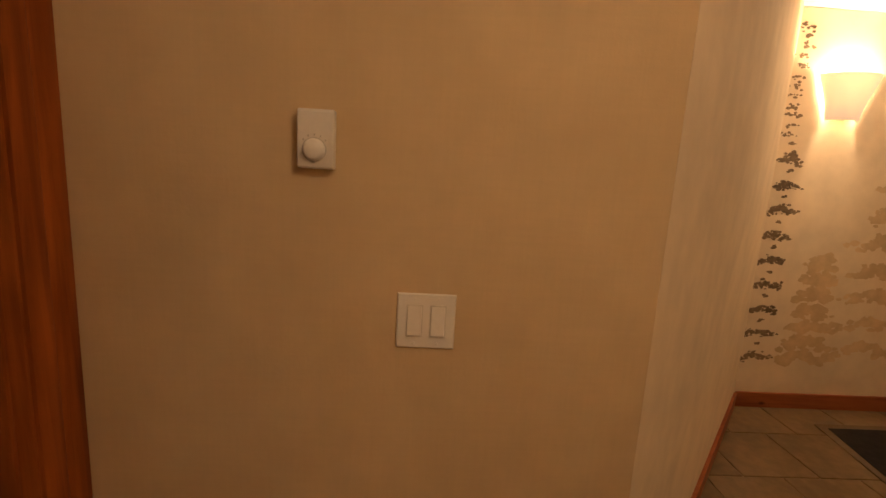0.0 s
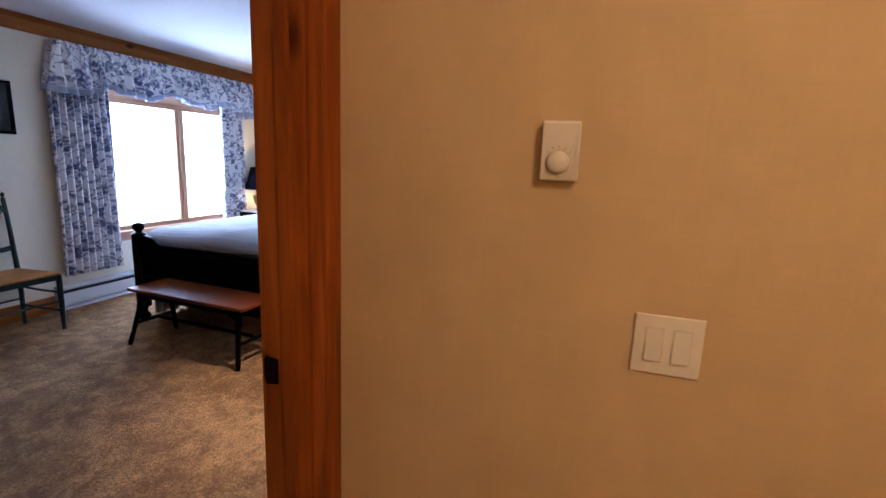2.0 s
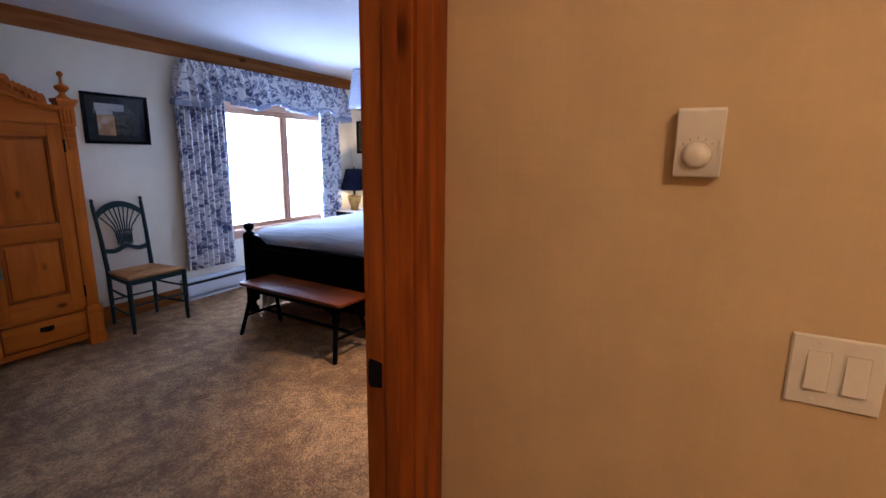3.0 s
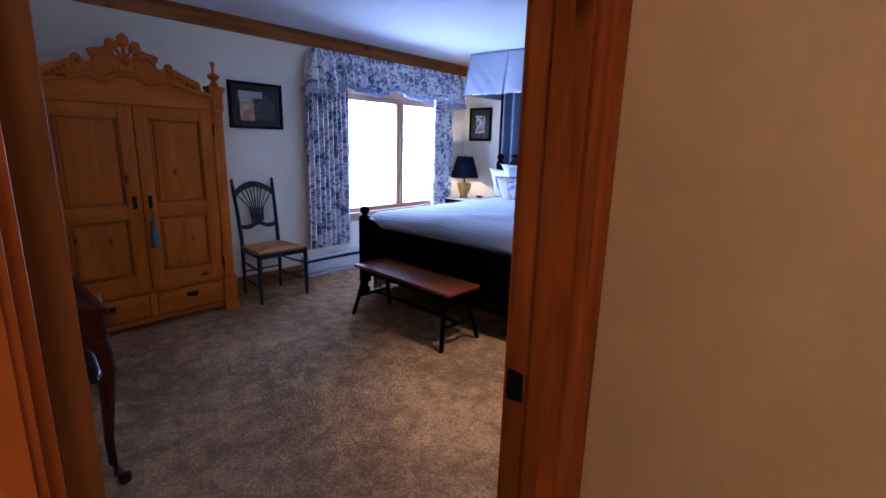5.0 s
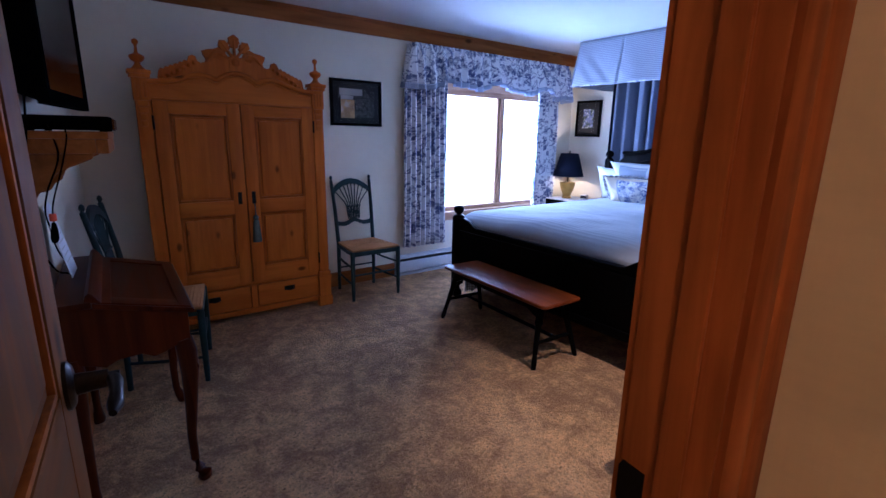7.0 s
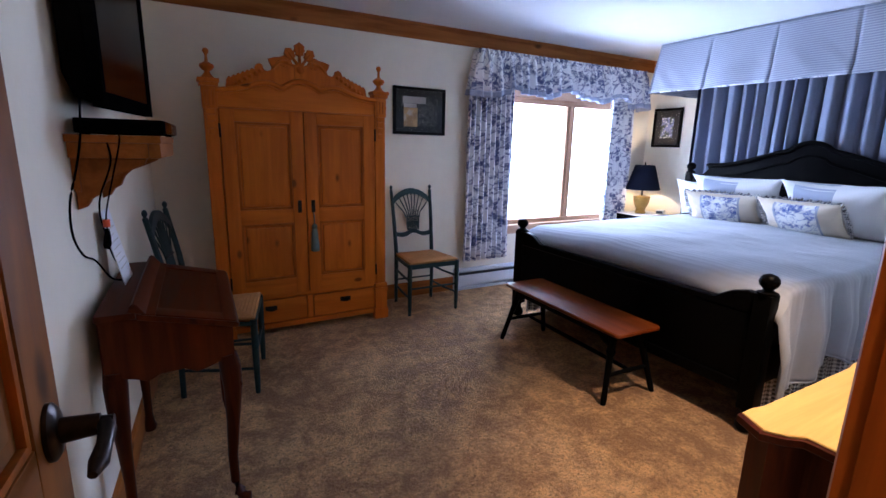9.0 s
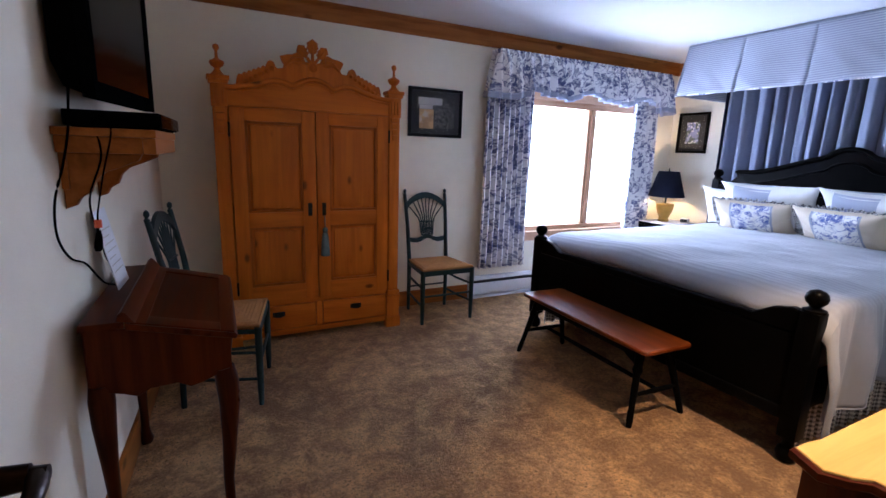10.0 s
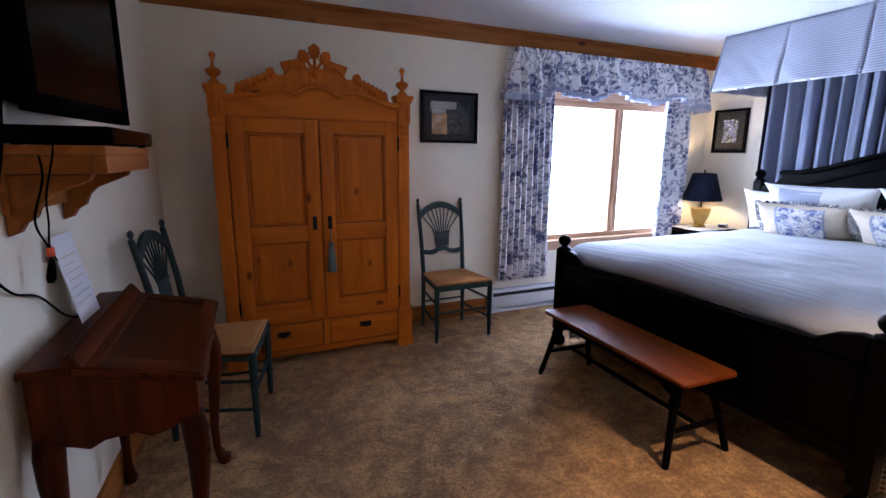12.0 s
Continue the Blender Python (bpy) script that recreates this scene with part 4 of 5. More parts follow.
def make_armoire():
    arm = thing("armoire", pose(0, 0, 0), "antique pine armoire with carved crest and turned finials", "armoire")
    YF_, YB = 4.57, 4.955
    x0, x1 = -0.345, 0.885
    bm = B()
    box(bm, x0 + 0.03, x1 - 0.03, YF_ + 0.03, YB, 0.055, 1.70, 0.003)
    part("body", bm, M_PINE, arm)
    # plinth, drawers
    part("plinth", box(B(), x0 + 0.02, x1 - 0.02, YF_ + 0.005, YB, 0.045, 0.085, 0.006), M_PINE_X, arm)
    part("drawer_rail", box(B(), x0 + 0.06, x1 - 0.06, YF_ + 0.010, YF_ + 0.03, 0.275, 0.30, 0.004), M_PINE_X, arm)
    for a, b in ((-0.265, 0.245), (0.305, 0.795)):
        dr = part("drawer", box(B(), a, b, YF_ + 0.004, YF_ + 0.03, 0.098, 0.265, 0.005), M_PINE_X, arm)
        c = (a + b) / 2
        bm = box(B(), c - 0.042, c + 0.042, YF_ - 0.001, YF_ + 0.005, 0.188, 0.222, 0.003)
        tube(bm, [(c - 0.036, YF_ - 0.004, 0.210), (c - 0.03, YF_ - 0.016, 0.197), (c, YF_ - 0.02, 0.192), (c + 0.03, YF_ - 0.016, 0.197), (c + 0.036, YF_ - 0.004, 0.210)], 0.005, 8)
        part("pull", bm, M_IRON, dr, "dark iron drawer pull")
    part("muntin", box(B(), 0.255, 0.295, YF_ + 0.006, YF_ + 0.03, 0.086, 0.274, 0.003), M_PINE, arm)
    # doors
    for a, b, inner in ((-0.262, 0.270, 1), (0.277, 0.803, -1)):
        door = part("door", box(B(), a, b, YF_ + 0.018, YF_ + 0.03, 0.303, 1.612), M_PINE, arm)
        sw = 0.088
        part("stile", box(B(), a, a + sw, YF_ - 0.004, YF_ + 0.0185, 0.303, 1.612, 0.003), M_PINE, door)
        part("stile", box(B(), b - sw, b, YF_ - 0.004, YF_ + 0.0185, 0.303, 1.612, 0.003), M_PINE, door)
        for z0, z1 in ((0.303, 0.42), (0.835, 0.935), (1.53, 1.612)):
            part("rail", box(B(), a + sw, b - sw, YF_ - 0.003, YF_ + 0.0185, z0, z1, 0.002), M_PINE_X, door)
        for z0, z1 in ((0.42, 0.835), (0.935, 1.53)):
            part("panel", box(B(), a + sw + 0.03, b - sw - 0.03, YF_ + 0.006, YF_ + 0.0185, z0 + 0.03, z1 - 0.03, 0.005), M_PINE, door)
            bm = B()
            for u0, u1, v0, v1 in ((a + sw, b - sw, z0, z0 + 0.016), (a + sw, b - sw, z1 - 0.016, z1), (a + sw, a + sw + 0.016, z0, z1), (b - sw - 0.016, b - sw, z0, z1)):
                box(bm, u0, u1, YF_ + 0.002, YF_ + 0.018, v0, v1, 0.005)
            part("bead", bm, M_PINE_SHADED, door)
        kx = b - 0.045 if inner > 0 else a + 0.045
        bm = box(B(), kx - 0.014, kx + 0.014, YF_ - 0.008, YF_ - 0.003, 0.905, 0.995, 0.003)
        box(bm, kx - 0.004, kx + 0.004, YF_ - 0.010, YF_ - 0.007, 0.925, 0.955)
        part("lock_plate", bm, M_IRON, door, "dark iron keyhole plate")
        hx = a - 0.004 if inner > 0 else b + 0.004
        for hz in (0.42, 1.47):
            part("hinge", tube(B(), [(hx, YF_ - 0.006, hz - 0.045), (hx, YF_ - 0.006, hz + 0.045)], 0.007, 8), M_IRON, door)
    # pilasters on both corners
    for c in (-0.312, 0.846):
        pil = part("pilaster", box(B(), c - 0.040, c + 0.040, YF_ - 0.010, YF_ + 0.04, 0.30, 1.62, 0.004), M_PINE, arm)
        bm = box(B(), c - 0.050, c + 0.050, YF_ - 0.022, YF_ + 0.04, 0.0, 0.235, 0.004)
        box(bm, c - 0.058, c + 0.058, YF_ - 0.030, YF_ + 0.04, 0.0, 0.085, 0.006)
        box(bm, c - 0.056, c + 0.056, YF_ - 0.028, YF_ + 0.04, 0.232, 0.262, 0.008)
        box(bm, c - 0.050, c + 0.050, YF_ - 0.022, YF_ + 0.04, 0.262, 0.300, 0.004)
        part("base_block", bm, M_PINE, pil)
        bm = box(B(), c - 0.046, c + 0.046, YF_ - 0.020, YF_ + 0.04, 1.605, 1.742, 0.004)
        part("carved_block", bm, M_PINE, pil)
        for k in range(3):
            part("flute", box(B(), c - 0.030 + k * 0.022, c - 0.016 + k * 0.022, YF_ - 0.030, YF_ - 0.018, 1.625, 1.715, 0.004), M_PINE, pil)
        for k in range(4):
            w = 0.030 - k * 0.004
            part("carved_drop", box(B(), c - w, c + w, YF_ - 0.026 + k * 0.003, YF_ - 0.008, 1.57 - k * 0.042, 1.605 - k * 0.042, 0.006), M_PINE, pil)
        bm = box(B(), c - 0.056, c + 0.056, YF_ - 0.032, YF_ + 0.06, 1.742, 1.766, 0.006)
        box(bm, c - 0.064, c + 0.064, YF_ - 0.040, YF_ + 0.07, 1.764, 1.790, 0.008)
        part("capital", bm, M_PINE, pil)
        part("finial", lathe(B(), [(0.046, 1.790), (0.030, 1.806), (0.018, 1.822), (0.016, 1.832), (0.034, 1.845), (0.044, 1.862), (0.040, 1.874), (0.020, 1.884), (0.010, 1.892), (0.008, 1.925), (0.009, 1.935), (0.016, 1.943), (0.019, 1.955), (0.014, 1.967), (0.003, 1.973)], 20, c, YF_ + 0.015), M_PINE, pil)
    # frieze with a waved top, and its moulding
    wave = []
    xc = 0.267
    for k in range(61):
        s = -1 + 2 * k / 60
        a = abs(s)
        if a < 0.24:
            z = 1.755 + 0.055 * math.cos(a / 0.24 * math.pi / 2) ** 0.8
        elif a < 0.62:
            z = 1.755 + 0.030 * math.sin((a - 0.24) / 0.38 * math.pi)
        else:
            z = 1.755 - 0.035 * math.sin((a - 0.62) / 0.38 * math.pi / 2)
        wave.append((xc + s * 0.545, z))
    part("frieze", prism(B(), [(xc - 0.545, 1.618)] + wave + [(xc + 0.545, 1.618)], YF_ - 0.004, YF_ + 0.03, "xz"), M_PINE_X, arm)
    bm = tube(B(), [(x, YF_ - 0.010, z + 0.004) for x, z in wave], 0.017, 10)
    tube(bm, [(x, YF_ - 0.002, z - 0.020) for x, z in wave], 0.008, 8)
    part("waved_moulding", bm, M_PINE_X, arm)
    part("lower_moulding", box(B(), xc - 0.545, xc + 0.545, YF_ - 0.010, YF_ + 0.03, 1.613, 1.626, 0.004), M_PINE_X, arm)
    part("top_board", box(B(), x0 + 0.01, x1 - 0.01, YF_ + 0.02, YB, 1.70, 1.72, 0.004), M_PINE_X, arm)
    # carved crest: scalloped wings and a pierced palmette
    for sgn in (-1, 1):
        out = [(0.0, 1.79), (0.0, 1.90), (0.045, 1.915), (0.060, 1.950), (0.100, 1.978), (0.135, 1.962), (0.165, 1.958), (0.206, 1.944), (0.198, 1.918), (0.184, 1.895), (0.192, 1.872), (0.222, 1.866), (0.238, 1.876), (0.246, 1.902), (0.266, 1.912), (0.286, 1.902), (0.296, 1.876)]
        for k in range(29):
            q = k / 28
            out.append((0.30 + 0.17 * q, 1.868 - 0.075 * q + 0.013 * abs(math.sin(q * math.pi * 6))))
        out.append((0.48, 1.735))
        out.append((0.24, 1.775))
        bm = prism(B(), [(xc + sgn * u, v) for u, v in out], YF_ + 0.002, YF_ + 0.026, "xz")
        wing = part("crest_wing", bm, M_PINE, arm)
        part("scroll", tube(B(), [(xc + sgn * (0.08 + 0.10 * k / 8), YF_ - 0.004, 1.93 - 0.05 * k / 8 + 0.022 * math.sin(k / 8 * math.pi)) for k in range(9)], [0.016 - 0.001 * k for k in range(9)], 8), M_PINE, wing)
        for k in range(7):
            u = 0.26 + 0.032 * k
            part("carved_bead", lathe(B(), [(0.003, -0.012), (0.013, -0.006), (0.015, 0.002), (0.008, 0.012), (0.002, 0.015)], 8, m=Matrix.Translation((xc + sgn * u, YF_ - 0.002, 1.862 - 0.019 * k)) @ Euler((radians(90), 0, 0)).to_matrix().to_4x4()), M_PINE, wing)
    pal = part("palmette_base", box(B(), xc - 0.040, xc + 0.040, YF_ - 0.005, YF_ + 0.029, 1.79, 1.910, 0.010), M_PINE, arm)
    for k in range(5):
        # jagged leaves spread like a fan, with gaps between their stems
        a = radians(-76 + 38 * k)
        ln, wd = (0.165, 0.038) if k == 2 else (0.150, 0.034)
        side = [(0.010, 0.02), (0.008, 0.45), (0.75 * wd, 0.50), (0.70 * wd, 0.60), (wd, 0.66), (0.82 * wd, 0.76), (0.92 * wd, 0.85), (0.45 * wd, 0.93)]
        leaf = [(u, v * ln) for u, v in side] + [(0.0, ln)] + [(-u, v * ln) for u, v in side[::-1]]
        pts = [(xc + u * math.cos(a) + v * math.sin(a), 1.905 - u * math.sin(a) + v * math.cos(a)) for u, v in leaf]
        petal = part("petal", prism(B(), pts, YF_ - 0.006, YF_ + 0.022, "xz", 0.003), M_PINE, pal)
        d = Vector((math.sin(a), 0, math.cos(a)))
        base = Vector((xc, YF_ - 0.006, 1.905))
        part("leaf_rib", tube(B(), [base + d * 0.04, base + d * (0.6 * ln), base + d * (0.95 * ln)], [0.004, 0.007, 0.003], 8), M_PINE, petal)
    part("boss", lathe(B(), [(0.004, -0.014), (0.032, -0.008), (0.036, 0.0), (0.024, 0.012), (0.004, 0.018)], 14, m=Matrix.Translation((xc, YF_ + 0.004, 1.89)) @ Euler((radians(90), 0, 0)).to_matrix().to_4x4()), M_PINE, pal)
    # tassel on the key
    ts = thing("tassel", pose(0.322, YF_ - 0.022, 0), "grey-green tassel hanging from the armoire key", "tassel")
    part("cord", tube(B(), [(0, 0.012, 0.905), (0, 0.0, 0.88), (0, -0.002, 0.82)], 0.004, 8), M_TASSEL, ts)
    bm = lathe(B(), [(0.006, 0.822), (0.017, 0.812), (0.020, 0.797), (0.014, 0.785), (0.020, 0.775), (0.025, 0.72), (0.031, 0.64), (0.032, 0.617), (0.01, 0.612)][::-1], 22)
    part("skirt", bm, M_TASSEL, ts)


make_armoire()


# ---- rush-seated chair ----
def make_chair():
    ch = thing("chair", pose(0, 0, 0), "dark green fan-back chair with woven rush seat", "chair", "green rush-seat chairs")
    fw, bw, fy, by, sz = 0.225, 0.180, -0.195, 0.195, 0.43
    # back posts rake backward above the seat
    for s in (-1, 1):
        pts = [(s * bw, by, 0), (s * bw, by - 0.005, 0.25), (s * (bw - 0.002), by - 0.002, 0.45), (s * (bw + 0.004), by + 0.038, 0.75), (s * (bw + 0.012), by + 0.088, 1.01)]
        part("back_post", tube(B(), pts, [0.014, 0.017, 0.018, 0.016, 0.014], 12), M_GREEN, ch)
        top = Vector(pts[-1])
        part("finial", lathe(B(), [(0.012, 0), (0.007, 0.008), (0.014, 0.022), (0.012, 0.036), (0.003, 0.046)], 12, top.x, top.y), M_GREEN, ch).location = (0, 0, top.z - 0.002)
        part("front_leg", tube(B(), [(s * fw, fy, 0), (s * fw, fy, 0.08), (s * fw, fy, 0.30), (s * fw, fy, sz + 0.012)], [0.013, 0.016, 0.019, 0.019], 12), M_GREEN, ch)
        for z in (0.15, 0.30):
            part("side_stretcher", tube(B(), [(s * fw, fy, z), (s * (fw + bw) / 2, 0, z), (s * bw, by, z + 0.01)], [0.008, 0.010, 0.008], 8), M_GREEN, ch)
        part("seat_rail", tube(B(), [(s * fw, fy, sz - 0.012), (s * bw, by, sz - 0.012)], 0.014, 8), M_GREEN, ch)
    for z in (0.11, ):
        part("front_stretcher", tube(B(), [(-fw, fy, z + 0.12), (0, fy, z + 0.12), (fw, fy, z + 0.12)], [0.008, 0.010, 0.008], 8), M_GREEN, ch)
        part("back_stretcher", tube(B(), [(-bw, by, z + 0.10), (bw, by, z + 0.10)], 0.008, 8), M_GREEN, ch)
    bm = prism(B(), [(-fw, sz - 0.030), (fw, sz - 0.030), (fw, sz + 0.008), (-fw, sz + 0.008)], fy - 0.012, fy + 0.012, "xz", 0.003)
    part("front_rail", bm, M_GREEN, ch)
    part("back_rail", tube(B(), [(-bw, by, sz - 0.012), (bw, by, sz - 0.012)], 0.012, 8), M_GREEN, ch)
    # woven seat: four triangles of rush cords, sunk to the centre
    layer_n = 20
    bm = B()

    def seat(sx, ty):
        def place(s, t):
            y = fy - 0.006 + (by - fy + 0.0) * t
            half = fw + 0.004 + (bw - fw) * t
            x = -half + 2 * half * s
            edge = min(s, 1 - s, t, 1 - t)
            dome = 0.010 * min(1, edge * 12) - 0.010 * min(1, edge * 2)
            cord = 0.0022 * math.sin(edge * 2 * math.pi * layer_n)
            return (x, y, sz + 0.016 + dome + cord)
        return place
    sheet(bm, 60, 60, seat(0, 0), lambda s, t: (s * 0.4, t * 0.4))
    ob = part("seat", bm, M_RUSH, ch, "tan woven rush seat")
    thick(ob, 0.024)
    # arched crest rail, lower rail and fan of spindles
    def on_back(z):
        k = (z - 0.45) / 0.56
        return by + 0.088 * k * (0.75 + 0.25 * k)
    crest = [(-0.185 + 0.37 * k / 12, 0.905 + 0.095 * math.sin(math.pi * k / 12) ** 0.75) for k in range(13)]
    lower = [(-0.183 + 0.366 * k / 12, 0.628 - 0.030 * math.sin(math.pi * k / 12) + 0.05 * math.exp(-((k - 6) / 2.2) ** 2)) for k in range(13)]
    for nm, line, w in (("crest_rail", crest, 0.050), ("lower_rail", lower, 0.036)):
        bm = B()
        out = [(x, z + w / 2) for x, z in line] + [(x, z - w / 2) for x, z in line[::-1]]
        prism(bm, out, -0.009, 0.009, "xz")
        for v in bm.verts:
            v.co.y += on_back(v.co.z)
        part(nm, bm, M_GREEN, ch)
    for k in range(9):
        s = -1 + 2 * k / 8
        a = Vector((s * 0.055, on_back(0.655), 0.655))
        b = Vector((s * 0.062, on_back(0.77), 0.77))
        zt = 0.90 + 0.085 * (1 - abs(s) ** 2)
        c = Vector((s * 0.155, on_back(zt), zt))
        part("spindle", tube(B(), [a, a.lerp(b, 0.5), b, b.lerp(c, 0.35) - Vector((s * 0.012, 0, 0)), c], [0.0055, 0.007, 0.006, 0.0055, 0.005], 8), M_GREEN, ch)
    part("cross_bar", tube(B(), [(-0.075, on_back(0.775) - 0.006, 0.775), (0.075, on_back(0.775) - 0.006, 0.775)], 0.006, 8), M_GREEN, ch)
    return ch


chair = make_chair()
chair.matrix_world = pose(1.30, 4.688, 0, 0, 0, 0)
copy_thing(chair, pose(-0.372, 4.0, 0, 0, 0, 78))


# ---- pictures ----
def picture(name, m, w, h, border, mount, image, label, shapes=()):
    """Hangs in its xz plane, facing -y; origin at its lower left corner."""
    ob = thing(name, m, label, "picture")
    bm = B()
    for a, b, c, d in ((0, w, 0, border), (0, w, h - border, h), (0, border, border, h - border), (w - border, w, border, h - border)):
        box(bm, a, b, -0.022, 0.0, c, d, 0.004)
    part("frame", bm, M_BLACK, ob, "black wooden frame")
    part("mount", box(B(), border - 0.004, w - border + 0.004, -0.008, -0.003, border - 0.004, h - border + 0.004), M_MAT if mount < 0.06 else M_DARK, ob)
    part("print", box(B(), border + mount, w - border - mount, -0.0095, -0.007, border + mount, h - border - mount), image, ob)
    for a, b, c, d, mat in shapes:
        part("print_shape", box(B(), a * w, b * w, -0.0112, -0.0093, c * h, d * h), mat, ob)
    pane = part("glass", box(B(), border - 0.003, w - border + 0.003, -0.0145, -0.0125, border - 0.003, h - border + 0.003), M_PICGLASS, ob)
    pane.visible_shadow = False


# Pale and ochre blocks mix print with the lit hall's reflection, painted in.
M_PALE = plain("print_pale_reflection", (0.50, 0.47, 0.44), 0.6, 0, 0.25, 8, 0.0)
M_OCHRE = photo("print_ochre_reflection", ((0.42, 0.24, 0.10), (0.60, 0.36, 0.15), (0.62, 0.50, 0.36)), 5)
M_GREYGREEN = photo("print_grey_shrub", ((0.015, 0.015, 0.013), (0.07, 0.066, 0.055), (0.22, 0.20, 0.17)), 22)
picture("framed_picture", pose(1.13, YW - 0.001, 1.497), 0.51, 0.403, 0.026, 0.050, M_PHOTO, "framed landscape photograph under glass in a black frame",
        ((0.18, 0.62, 0.66, 0.80, M_PALE), (0.20, 0.44, 0.57, 0.655, M_PALE), (0.20, 0.46, 0.17, 0.565, M_OCHRE), (0.465, 0.80, 0.19, 0.60, M_GREYGREEN), (0.63, 0.74, 0.62, 0.70, M_GREYGREEN)))
picture("framed_picture", pose(XH - 0.001, 4.895, 1.45, 0, 0, -90), 0.36, 0.435, 0.028, 0.075, M_PHOTO2, "framed blue flower picture in a black frame")


# ---- window curtains ----
def curtain(x0, x1, z0, z1, y, folds, label, seed):
    wide = (x1 - x0)

    def place(s, t):
        spread = 1 + 0.10 * t
        x = (x0 + x1) / 2 + (s - 0.5) * wide * spread + 0.008 * soft(s * 5, t * 2, 1.0, seed)
        ph = s * folds * 2 * math.pi + 0.9 * soft(s * 6, t * 1.2, 1.0, seed + 3)
        depth = 0.030 + 0.012 * t
        return (x, y - depth * math.sin(ph) - 0.008 * math.sin(2 * ph + 1), z1 - (z1 - z0) * t + 0.004 * math.sin(ph))
    ob = part("curtain", sheet(B(), int(folds * 16), 24, place, lambda s, t: (wide * 2.0 * s + seed, (z1 - z0) * t)), M_TOILE)
    thick(ob, 0.004)
    return tagged(ob, label, "curtain", "window curtains")


curtain(1.85, 2.35, 0.305, 2.02, YW - 0.085, 9, "blue and white floral curtain hanging in pleats beside the window", 0.4)
curtain(3.70, 4.05, 0.55, 2.02, YW - 0.085, 7, "blue and white floral curtain hanging in pleats beside the window", 3.1)


def make_valance():
    val = thing("window_valance", pose(0, 0, 0), "gathered blue and white floral valance with checked blue hem", "valance")
    x0, x1, y0, zt = 1.93, 4.13, YW - 0.155, 2.265
    run = (x1 - x0) + 0.28

    def path(d):
        """Along the left return, the front and the right return."""
        if d < 0.14:
            return x0, YW - 0.012 - d * (YW - 0.012 - y0) / 0.14, (-1, 0)
        if d > run - 0.14:
            return x1, y0 + (d - run + 0.14) * (YW - 0.012 - y0) / 0.14, (1, 0)
        return x0 + (d - 0.14), y0, (0, -1)

    def hem(x):
        s = (x - x0) / (x1 - x0)
        return 1.865 + 0.075 * (abs(math.sin(s * math.pi * 3.0 + 0.2)) ** 1.5) * (1 if 0.13 < s < 0.87 else 0.0) + (0.0 if 0.1 < s < 0.9 else -0.012)

    def make(t0, t1, out, name, mat, nt):
        def place(s, t):
            d = run * s
            x, y, n = path(d)
            k = t0 + (t1 - t0) * t
            ph = d * 62 + 1.3 * math.sin(d * 9)
            zb = hem(x)
            puff = 0.027 * (0.45 + k) * math.sin(ph) + 0.02 * k * math.sin(d * 17) + out
            if k < 0.12:
                puff = 0.008 * math.sin(ph * 2) + out
            z = zt - (zt - zb) * k + (0.016 * k * k * math.sin(d * 17 + 1))
            return (x + n[0] * (puff + 0.045 * k), y + n[1] * (puff + 0.045 * k), z)
        ob = part(name, sheet(B(), 520, nt, place, lambda s, t: (run * 1.7 * s, 0.42 * (t0 + (t1 - t0) * t))), mat, val)
        thick(ob, 0.004)
    make(0.0, 0.88, 0.0, "ruffled_cloth", M_TOILE, 18)
    make(0.87, 1.0, 0.003, "hem_band", M_BLUEHEM, 4)
    part("rod_board", box(B(), x0 + 0.01, x1 - 0.01, y0 + 0.02, YW - 0.003, zt - 0.045, zt - 0.02), M_WALL, val)


make_valance()


# ---- baseboard heater ----
def make_heater():
    ht = thing("baseboard_heater", pose(0, 0, 0), "long white enamelled baseboard heater under the window", "heater")
    x0, x1 = 1.78, 4.40
    part("body", prism(B(), [(YW - 0.002, 0.02), (YW - 0.02, 0.02), (YW - 0.02, 0.20), (YW - 0.002, 0.20)], x0, x1, "yz"), M_HEATER, ht)
    part("front_panel", prism(B(), [(YW - 0.062, 0.055), (YW - 0.068, 0.055), (YW - 0.070, 0.150), (YW - 0.064, 0.152)], x0 + 0.004, x1 - 0.004, "yz"), M_HEATER, ht)
    part("top_hood", prism(B(), [(YW - 0.018, 0.200), (YW - 0.018, 0.215), (YW - 0.050, 0.212), (YW - 0.066, 0.190), (YW - 0.062, 0.185), (YW - 0.048, 0.200)], x0 + 0.004, x1 - 0.004, "yz"), M_HEATER, ht)
    part("fins", box(B(), x0 + 0.03, x1 - 0.03, YW - 0.055, YW - 0.022, 0.075, 0.165), M_DARK, ht)
    part("bottom_lip", box(B(), x0 + 0.004, x1 - 0.004, YW - 0.066, YW - 0.02, 0.0, 0.022, 0.003), M_HEATER, ht)
    for a, b in ((x0, x0 + 0.03), (x1 - 0.03, x1)):
        part("end_cap", box(B(), a, b, YW - 0.073, YW - 0.001, 0.0, 0.217, 0.005), M_HEATER, ht)


make_heater()

# ---- the television wall: local x out from the wall, y along it ----
TVW = pose(-0.80, 3.37, 0, 0, 0, -3.9)


